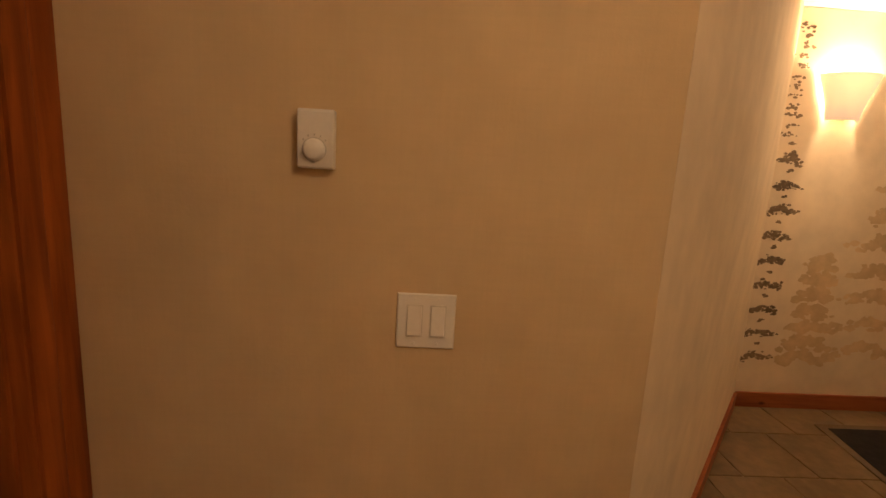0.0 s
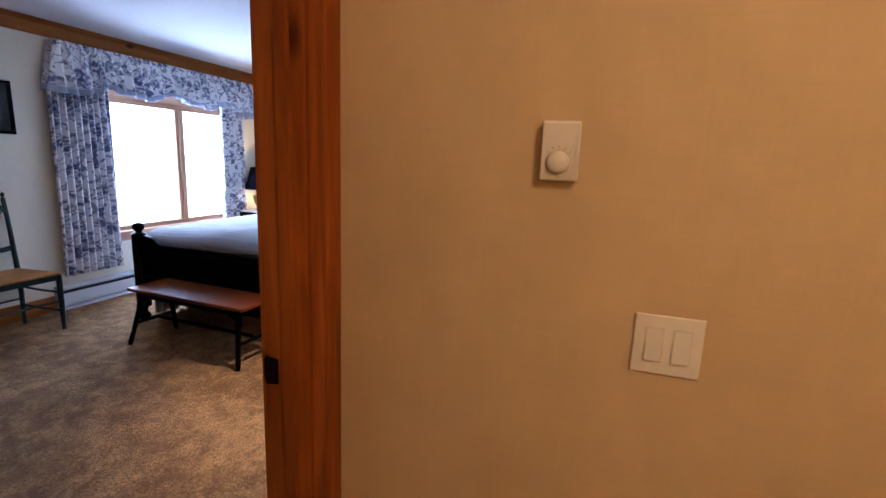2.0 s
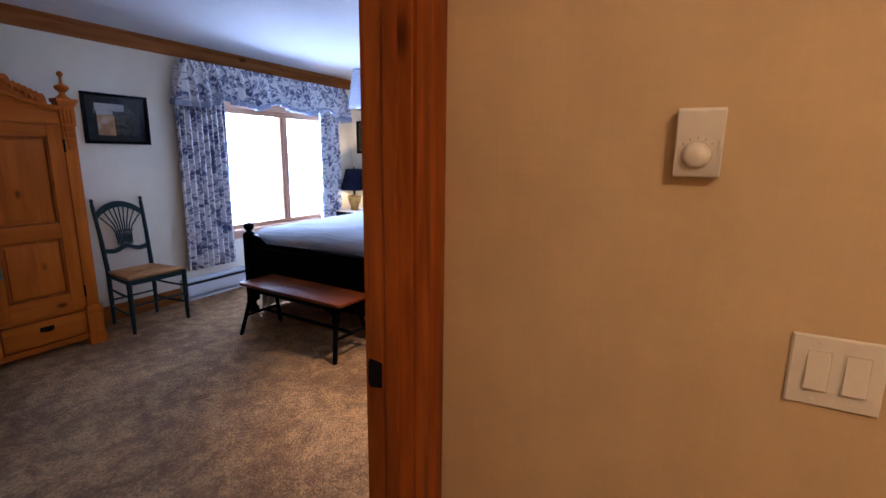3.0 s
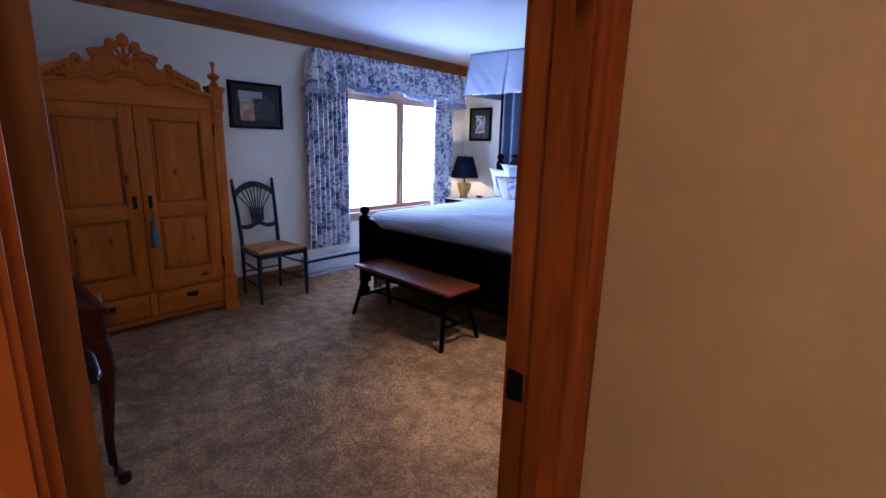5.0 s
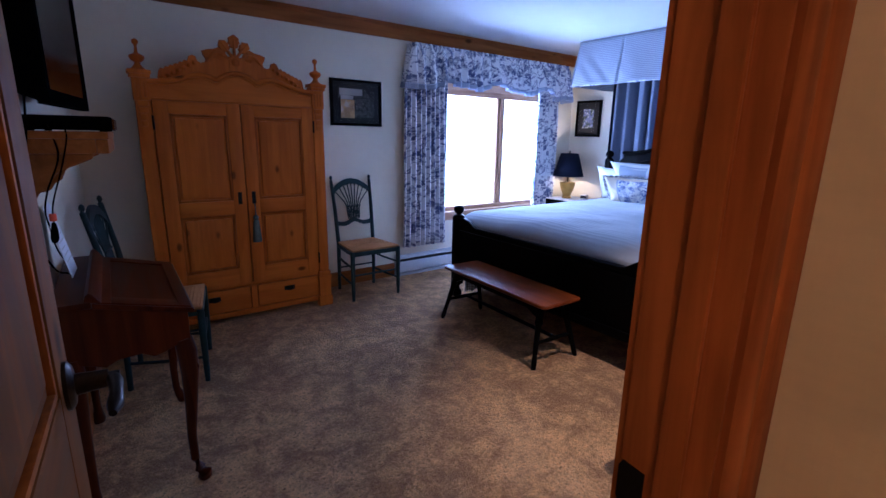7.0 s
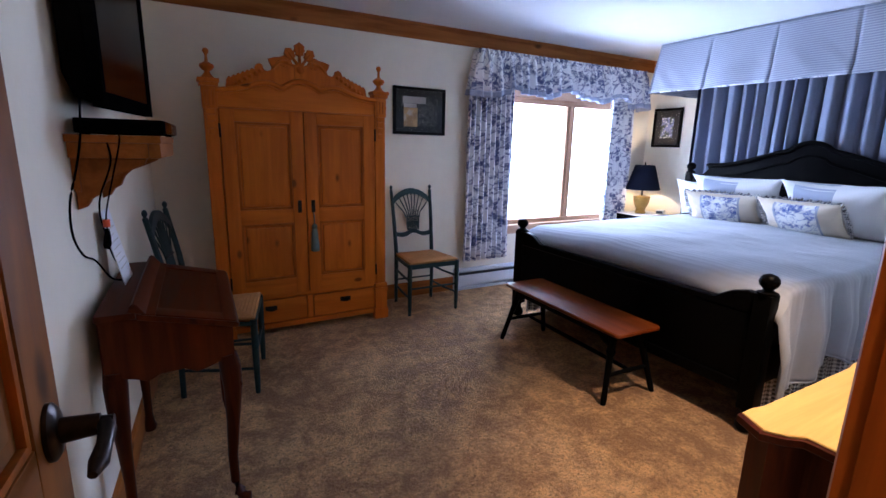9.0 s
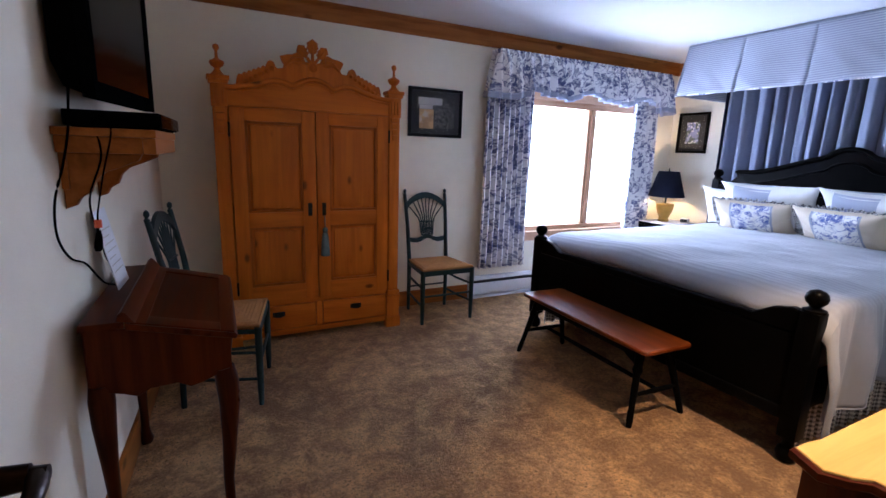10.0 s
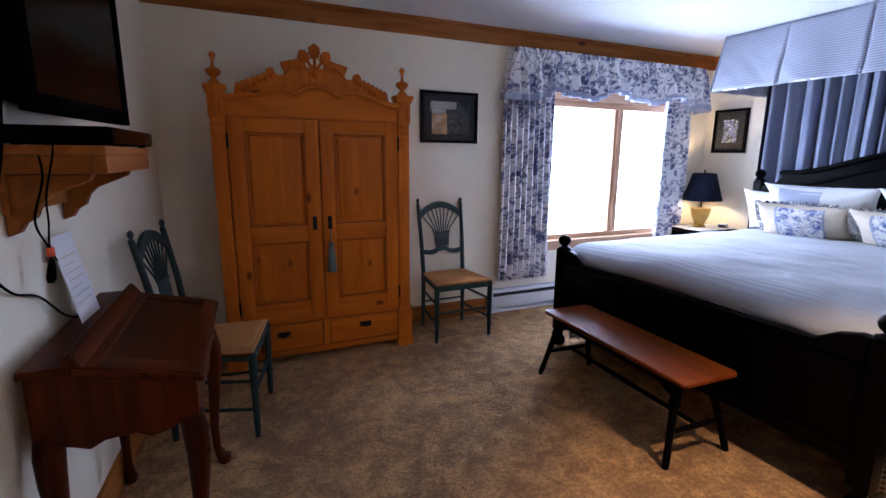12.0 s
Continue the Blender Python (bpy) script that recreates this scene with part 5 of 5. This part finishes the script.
def make_tv():
    sh = thing("wall_shelf", TVW, "small pine wall shelf on carved brackets", "shelf")
    part("board", box(B(), 0.002, 0.265, -0.385, 0.125, 1.385, 1.410, 0.004), M_SHELF, sh)
    part("front_moulding", box(B(), 0.225, 0.262, -0.375, 0.115, 1.335, 1.385, 0.008), M_SHELF, sh)
    for a, b in ((-0.375, -0.345), (0.085, 0.115)):
        part("side_moulding", box(B(), 0.004, 0.226, a, b, 1.335, 1.385, 0.006), M_SHELF, sh)
    for y in (-0.32, 0.06):
        out = [(0.003, 1.335), (0.215, 1.335), (0.205, 1.315), (0.16, 1.295), (0.11, 1.275), (0.085, 1.25), (0.07, 1.215), (0.045, 1.20), (0.03, 1.175), (0.003, 1.165)]
        part("bracket", prism(B(), out, y - 0.016, y + 0.016, "xz", 0.004), M_SHELF, sh)
    part("wall_cleat", box(B(), 0.002, 0.022, -0.345, 0.085, 1.225, 1.335, 0.004), M_SHELF, sh)
    bx = thing("media_player", TVW @ pose(0.15, -0.12, 1.41), "flat black media player lying on the wall shelf", "media player")
    part("case", box(B(), -0.125, 0.125, -0.235, 0.235, 0.004, 0.052, 0.006), M_BLACKPL, bx)
    part("front_panel", box(B(), 0.1255, 0.130, -0.23, 0.23, 0.008, 0.048, 0.002), M_SCREEN, bx)
    for sx in (-0.10, 0.10):
        for sy in (-0.2, 0.2):
            part("foot", lathe(B(), [(0.012, 0), (0.012, 0.005)], 10, sx, sy), M_BLACKPL, bx)
    # television turned a little towards the room
    a = Vector((-0.708, 2.98, 0))
    b = Vector((-0.603, 3.61, 0))
    d = b - a
    m = pose((a.x + b.x) / 2, (a.y + b.y) / 2, 1.495, 0, 0, -math.degrees(math.atan2(d.x, d.y)))
    w, h = d.length, 0.52
    tv = thing("television", m, "black flat television on a wall bracket above the shelf", "television")
    bm = B()
    for y0, y1, z0, z1 in ((-w / 2, w / 2, 0, 0.05), (-w / 2, w / 2, h - 0.03, h), (-w / 2, -w / 2 + 0.03, 0.05, h - 0.03), (w / 2 - 0.03, w / 2, 0.05, h - 0.03)):
        box(bm, -0.030, 0.004, y0, y1, z0, z1, 0.003)
    part("bezel", bm, M_BLACKPL, tv, "glossy black bezel")
    part("screen", box(B(), -0.028, -0.002, -w / 2 + 0.029, w / 2 - 0.029, 0.049, h - 0.029), M_SCREEN, tv, "dark glossy blank screen")
    part("back_cover", prism(B(), [(-0.030, 0.01), (-0.030, h - 0.01), (-0.085, h - 0.05), (-0.105, h - 0.16), (-0.105, 0.10), (-0.080, 0.03)], -w / 2 + 0.012, w / 2 - 0.012, "xz", 0.006), M_BLACKPL, tv)
    part("wall_bracket", box(B(), -0.155, -0.104, -0.10, 0.10, 0.16, 0.40, 0.004), M_BLACKPL, tv)
    # cables hanging from the set to the desk
    def cable(pts, r=0.0036, mat=M_BLACKPL, label="black cable hanging down the wall"):
        ob = part("cable", tube(B(), pts, r, 8), mat)
        ob.matrix_world = TVW
        return tagged(ob, label, "cable", "cables under the television")

    def curve(keys, n=7):
        """A smooth line through the key points."""
        keys = [Vector(k) for k in keys]
        full = [keys[0] * 2 - keys[1]] + keys + [keys[-1] * 2 - keys[-2]]
        out = []
        for i in range(1, len(full) - 2):
            p0, p1, p2, p3 = full[i - 1:i + 3]
            for k in range(n):
                u = k / n
                out.append(0.5 * ((2 * p1) + (p2 - p0) * u + (2 * p0 - 5 * p1 + 4 * p2 - p3) * u * u + (3 * p1 - p0 - 3 * p2 + p3) * u ** 3))
        return out + [keys[-1]]
    cable(curve([(0.06, -0.39, 1.52), (0.05, -0.402, 1.40), (0.03, -0.41, 1.30), (0.012, -0.45, 1.20), (0.010, -0.46, 1.10), (0.012, -0.38, 1.02), (0.012, -0.24, 0.97), (0.03, -0.14, 0.88), (0.06, -0.10, 0.855)]))
    cable(curve([(0.14, -0.36, 1.43), (0.15, -0.393, 1.39), (0.12, -0.385, 1.28), (0.085, -0.30, 1.20), (0.065, -0.262, 1.14), (0.06, -0.25, 1.10), (0.06, -0.25, 1.08)], 7), 0.0026)
    cable(curve([(0.10, -0.36, 1.43), (0.12, -0.39, 1.33), (0.07, -0.34, 1.21), (0.035, -0.20, 1.12), (0.03, -0.12, 1.04), (0.035, -0.08, 0.95), (0.06, -0.02, 0.86)]), 0.003)
    plug = tagged(part("cable_plug", tube(B(), [(0.06, -0.25, 1.085), (0.059, -0.255, 1.06), (0.057, -0.262, 1.03), (0.055, -0.266, 1.015)], [0.006, 0.011, 0.013, 0.008], 10), M_BLACKPL), "black cable connector with a red tag", "connector")
    plug.matrix_world = TVW
    part("tag", tube(B(), [(0.06, -0.25, 1.118), (0.06, -0.25, 1.092)], 0.011, 10), M_RED, plug, "red tag")
    card = thing("information_card", TVW @ pose(0.072, -0.05, 0.843, 0, -11, 0), "white printed card leaning on the wall above the desk", "card")
    part("sheet", box(B(), -0.0015, 0.0015, -0.085, 0.085, 0, 0.29), M_PAPER, card)
    for k in range(7):
        part("print_line", box(B(), 0.0014, 0.0024, -0.065, 0.065 - 0.04 * (k % 3 == 2), 0.06 + k * 0.026, 0.064 + k * 0.026), M_FAINT, card)


make_tv()


# ---- slant-top desk ----
def make_desk():
    dk = thing("writing_desk", pose(-0.803, 3.37, 0, 0, 0, -1.6) @ Matrix.Diagonal((0.93, 1, 1, 1)), "small red-brown cherry slant-top writing desk with cabriole legs", "desk")
    y0, y1 = -0.505, 0.265
    # ledge, raised bead, sloping lid
    part("ledge", box(B(), 0.022, 0.145, y0, y1, 0.820, 0.842, 0.004), M_CHERRY, dk)
    part("bead", prism(B(), [(0.122, 0.842), (0.130, 0.864), (0.140, 0.872), (0.152, 0.866), (0.176, 0.832)], y0 + 0.002, y1 - 0.002, "xz", 0.003), M_CHERRY, dk)
    lid = part("lid", prism(B(), [(0.146, 0.814), (0.146, 0.834), (0.472, 0.762), (0.480, 0.752), (0.472, 0.742)], y0 + 0.001, y1 - 0.001, "xz", 0.003), M_CHERRY, dk)
    def slope(x):
        return 0.834 - 0.0720 / 0.326 * (x - 0.146)
    for a, b, c, d in ((0.16, 0.205, y0 + 0.01, y1 - 0.01), (0.425, 0.468, y0 + 0.01, y1 - 0.01), (0.205, 0.425, y0 + 0.01, y0 + 0.085), (0.205, 0.425, y1 - 0.085, y1 - 0.01)):
        bm = box(B(), a, b, c, d, 0, 0.006, 0.002)
        for v in bm.verts:
            v.co.z += slope(v.co.x) - 0.001
        part("lid_frame", bm, M_CHERRY, lid)
    for y in (y0 + 0.018, y1 - 0.034):
        part("side_panel", prism(B(), [(0.03, 0.60), (0.03, 0.819), (0.145, 0.812), (0.455, 0.742), (0.455, 0.60), (0.40, 0.615), (0.36, 0.60), (0.32, 0.59), (0.28, 0.61), (0.20, 0.605), (0.16, 0.585), (0.12, 0.60), (0.08, 0.61)], y, y + 0.016, "xz", 0.002), M_CHERRY_Z, dk)
    front = [(y0 + 0.034, 0.742), (y1 - 0.034, 0.742), (y1 - 0.034, 0.61)]
    for k in range(15):
        s = k / 14
        front.append((y1 - 0.034 - s * (y1 - y0 - 0.068), 0.605 + 0.030 * abs(math.sin(s * math.pi * 2)) ** 1.3))
    part("front_apron", prism(B(), front, 0.438, 0.454, "yz", 0.002), M_CHERRY, dk)
    part("back_panel", box(B(), 0.022, 0.036, y0 + 0.034, y1 - 0.034, 0.60, 0.819, 0.002), M_CHERRY, dk)
    part("bottom_board", box(B(), 0.037, 0.437, y0 + 0.035, y1 - 0.035, 0.62, 0.635), M_CHERRY, dk)
    for x, sx in ((0.055, -0.12), (0.428, 1)):
        for y, sy in ((y0 + 0.045, -1), (y1 - 0.045, 1)):
            pts = [(x, y, 0.63), (x + 0.008 * sx, y + 0.006 * sy, 0.58), (x + 0.012 * sx, y + 0.010 * sy, 0.50), (x + 0.004 * sx, y + 0.004 * sy, 0.36), (x - 0.008 * sx, y - 0.006 * sy, 0.20), (x - 0.006 * sx, y - 0.004 * sy, 0.09), (x + 0.008 * sx, y + 0.006 * sy, 0.045), (x + 0.022 * sx, y + 0.016 * sy, 0.02), (x + 0.026 * sx, y + 0.018 * sy, 0.0)]
            part("leg", tube(B(), pts, [0.036, 0.040, 0.036, 0.026, 0.019, 0.018, 0.024, 0.032, 0.026], 12), M_CHERRY_Z, dk)
            bm = B()
            for k in range(3):
                tube(bm, [(x + sx * 0.034 * (1 if sx > 0 else 0.3), y + sy * (0.012 + 0.008 * k), 0.60 - 0.03 * k), (x + sx * 0.040 * (1 if sx > 0 else 0.3), y + sy * (0.012 + 0.006 * k), 0.57 - 0.03 * k), (x + sx * 0.032 * (1 if sx > 0 else 0.3), y + sy * (0.010 + 0.005 * k), 0.54 - 0.03 * k)], [0.004, 0.008, 0.003], 8)
            part("knee_carving", bm, M_CHERRY_Z, dk)


make_desk()
jar = thing("glass_vase", pose(-0.50, 4.10, 0.449), "clear glass vase standing on the rush chair seat", "vase")
thick(part("bowl", lathe(B(), [(0.035, 0.0), (0.038, 0.01), (0.045, 0.08), (0.05, 0.16), (0.046, 0.20)], 24), M_GLASS, jar), 0.004)

# ---- hall: thermostat, switches, sconce, mural, floor ----
th = thing("thermostat", pose(0, 0, 0), "white wall thermostat with a round dial", "thermostat")
bm = B()
prism(bm, [(-0.002, 1.406), (-0.022, 1.408), (-0.025, 1.412), (-0.025, 1.506), (-0.021, 1.511), (-0.002, 1.511)], 0.6145, 0.680, "xz", 0.002)
part("body", bm, M_WHITEPL, th)
part("dial", lathe(B(), [(0.0195, 0), (0.0195, 0.006), (0.0175, 0.0105), (0.014, 0.013), (0.002, 0.0145)], 36, m=Matrix.Translation((-0.0248, 0.649, 1.440)) @ Euler((0, radians(-90), 0)).to_matrix().to_4x4()), M_WHITEPL, th)
part("dial_ring", lathe(B(), [(0.0220, 0), (0.0220, 0.0012), (0.020, 0.0018)], 36, m=Matrix.Translation((-0.0248, 0.649, 1.440)) @ Euler((0, radians(-90), 0)).to_matrix().to_4x4()), plain("grey_white_plastic", (0.62, 0.60, 0.55), 0.4), th)
part("slider", box(B(), -0.029, -0.0245, 0.6155, 0.6205, 1.450, 1.464, 0.001), M_WHITEPL, th)
for k in range(5):
    a = radians(-50 + 25 * k)
    part("dial_mark", box(B(), -0.0256, -0.0248, 0.6478 + 0.0255 * math.sin(a), 0.6502 + 0.0255 * math.sin(a), 1.4390 + 0.0255 * math.cos(a), 1.4425 + 0.0255 * math.cos(a)), M_FAINT, th)

sw = thing("light_switch", pose(0, 0, 0), "white two-gang rocker light switch plate", "light switch")
bm = prism(B(), [(0.3755, 1.0665), (0.4905, 1.0665), (0.4905, 1.1785), (0.3755, 1.1785)], -0.0065, -0.001, "yz", 0.0025)
part("plate", bm, M_WHITEPL, sw)
for y in (0.410, 0.456):
    ok = part("rocker", prism(B(), [(-0.005, 1.094), (-0.0125, 1.0945), (-0.0075, 1.152), (-0.005, 1.153)], y - 0.0140, y + 0.0140, "xz", 0.001), M_WHITEPL, sw)
    # Greyer rim paints the shadow line round the rocker.
    part("rocker_frame", box(B(), -0.0072, -0.0062, y - 0.0165, y + 0.0165, 1.091, 1.156), plain("plate_shadow_line", (0.70, 0.68, 0.62), 0.4), sw)
    for z in (1.168, 1.0765):
        part("screw", lathe(B(), [(0.0028, 0), (0.0026, 0.0008), (0.001, 0.0012)], 10, m=Matrix.Translation((-0.0064, y, z)) @ Euler((0, radians(-90), 0)).to_matrix().to_4x4()), M_WHITEPL, sw)

XF = 1.865


def make_sconce(name, m, label, lit):
    """A half-round cloth shade open above and below, on a wall plate."""
    sc = thing(name, m, label, "wall lamp")
    bm = B()
    n = 20
    rings = []
    for r, z in ((0.092, 0.0), (0.115, 0.10), (0.172, 0.250)):
        rings.append([bm.verts.new((-0.012 - 0.72 * r * math.sin(math.pi * k / n), -r * math.cos(math.pi * k / n), z)) for k in range(n + 1)])
    for a, b in zip(rings, rings[1:]):
        for k in range(n):
            bm.faces.new((a[k], a[k + 1], b[k + 1], b[k]))
    thick(part("shade", bm, lit, sc, "glowing cream shade"), 0.003)
    part("wall_plate", box(B(), -0.012, -0.001, -0.05, 0.05, 0.03, 0.19, 0.003), M_BRONZE, sc)
    part("bulb", lathe(B(), [(0.012, 0.07), (0.022, 0.11), (0.024, 0.13), (0.012, 0.152), (0.002, 0.156)], 12, -0.055, 0), emissive("sconce_bulb_glass", (1.0, 0.72, 0.40), 8), sc)


make_sconce("wall_sconce", pose(XF, -1.95, 1.815), "lit wall sconce with a tapered cream shade", M_SCONCE)
# Fitting made up, out of view, to go with the assumed warm spot.
dl = thing("downlight", pose(1.58, 1.76, ZC), "assumed recessed ceiling downlight, out of view, lit", "ceiling light")
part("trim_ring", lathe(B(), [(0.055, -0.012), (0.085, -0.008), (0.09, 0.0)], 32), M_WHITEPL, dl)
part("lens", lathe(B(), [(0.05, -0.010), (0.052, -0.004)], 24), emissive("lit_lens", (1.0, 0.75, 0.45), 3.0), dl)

hl = thing("ceiling_light", pose(-1.15, -0.10, ZC), "unseen round frosted glass hall ceiling light, lit", "ceiling light")
part("rim", lathe(B(), [(0.15, -0.03), (0.16, -0.02), (0.16, 0.002)], 32), M_BRONZE, hl)
thick(part("bowl", lathe(B(), [(0.02, -0.115), (0.08, -0.10), (0.13, -0.06), (0.148, -0.03)], 32), emissive("lit_frosted_glass", (1.0, 0.75, 0.45), 2.0), hl), 0.003)
# Copied fitting, added out of view to go with the slant-wall fill.
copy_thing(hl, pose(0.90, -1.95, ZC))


def make_mural():
    rnd = random.Random(7)
    def leaves(name, m, spots, mat, label, size):
        bm = B()
        for u, v, spread, count in spots:
            for _ in range(count):
                a, b = rnd.gauss(u, spread), rnd.gauss(v, spread * 0.42)
                r = size * rnd.uniform(0.5, 1.3)
                n = rnd.randint(5, 7)
                turn = rnd.uniform(0, 6.28)
                d = rnd.uniform(0.0006, 0.002)
                ring = [bm.verts.new((a + r * rnd.uniform(0.6, 1.2) * math.cos(turn + 6.283 * k / n), -d, b + 0.6 * r * rnd.uniform(0.6, 1.2) * math.sin(turn + 6.283 * k / n))) for k in range(n)]
                bm.faces.new(ring[::-1])
        ob = part(name, bm, mat)
        ob.matrix_world = m
        return tagged(ob, label, "mural", "", "stuff")
    far = pose(XF, -1.62, 0, 0, 0, -90)
    spots = []
    for tier in range(9):
        v = 0.36 + 0.155 * tier
        reach = 0.085 - 0.004 * tier
        for k in range(7):
            q = k / 6 * 2 - 1
            spots.append((0.085 + q * reach + rnd.uniform(-0.01, 0.01), v - 0.028 * abs(q) + rnd.uniform(-0.012, 0.012), 0.020, 13))
        spots.append((0.085, v + 0.07, 0.010, 6))
    spots += [(0.055 + rnd.uniform(-0.02, 0.03), 1.72 + 0.055 * k, 0.022, 9) for k in range(12)]
    leaves("mural_branch", far, spots, M_LEAF, "brown leafy branch painted up the hall corner", 0.013)
    trees = []
    for u, top, wide in ((0.40, 1.02, 0.17), (0.78, 1.50, 0.24)):
        for tier in range(7):
            v = top - 0.03 - tier * (top - 0.30) / 7
            reach = wide * (0.25 + 0.75 * tier / 6)
            for k in range(7):
                q = k / 6 * 2 - 1
                trees.append((u + q * reach * 0.8, v - 0.05 * abs(q), 0.035, 7))
    leaves("mural_trees", far, trees, M_TAN, "faint ochre trees painted on the hall wall", 0.034)


make_mural()

fl = tagged(new("floor_hall"), "tan slate tiled hall floor", "tiled floor", "", "structure")
part("bed_mortar", box(B(), -1.69, 1.9, -3.44, 1.158, -0.10, -0.006), M_GROUT, fl)
TS, GAP = 0.40, 0.007
tile_mesh = bpy.data.meshes.new("tile")
bm = box(B(), -TS / 2 + GAP / 2, TS / 2 - GAP / 2, -TS / 2 + GAP / 2, TS / 2 - GAP / 2, -0.010, 0.0, 0.0025)
bm.to_mesh(tile_mesh)
bm.free()
tile_mesh.materials.append(M_STONE)
rnd = random.Random(3)
for i in range(9):
    for j in range(11):
        x, y = -1.46 + TS * i, -3.2 + TS * j + (0.2 if i % 2 else 0)
        if y > 0.95:
            continue
        t = new("tile", tile_mesh)
        t.parent = fl
        t.matrix_basis = pose(x, y, rnd.uniform(-0.0015, 0.0), 0, 0, rnd.choice((0, 90, 180, 270)))

rug = thing("rug", pose(0, 0, 0), "dark rug with a narrow light border on the hall tiles", "rug")
out = [(1.15, -1.95), (1.60, -2.04), (1.60, -3.15), (0.85, -3.15)]
part("border", prism(B(), [(1.11, -1.905), (1.65, -1.995), (1.65, -3.2), (0.80, -3.2)], 0.0005, 0.007, "xy"), M_RUGEDGE, rug, "light woven border")
part("field", prism(B(), out, 0.0072, 0.010, "xy"), M_RUG, rug)
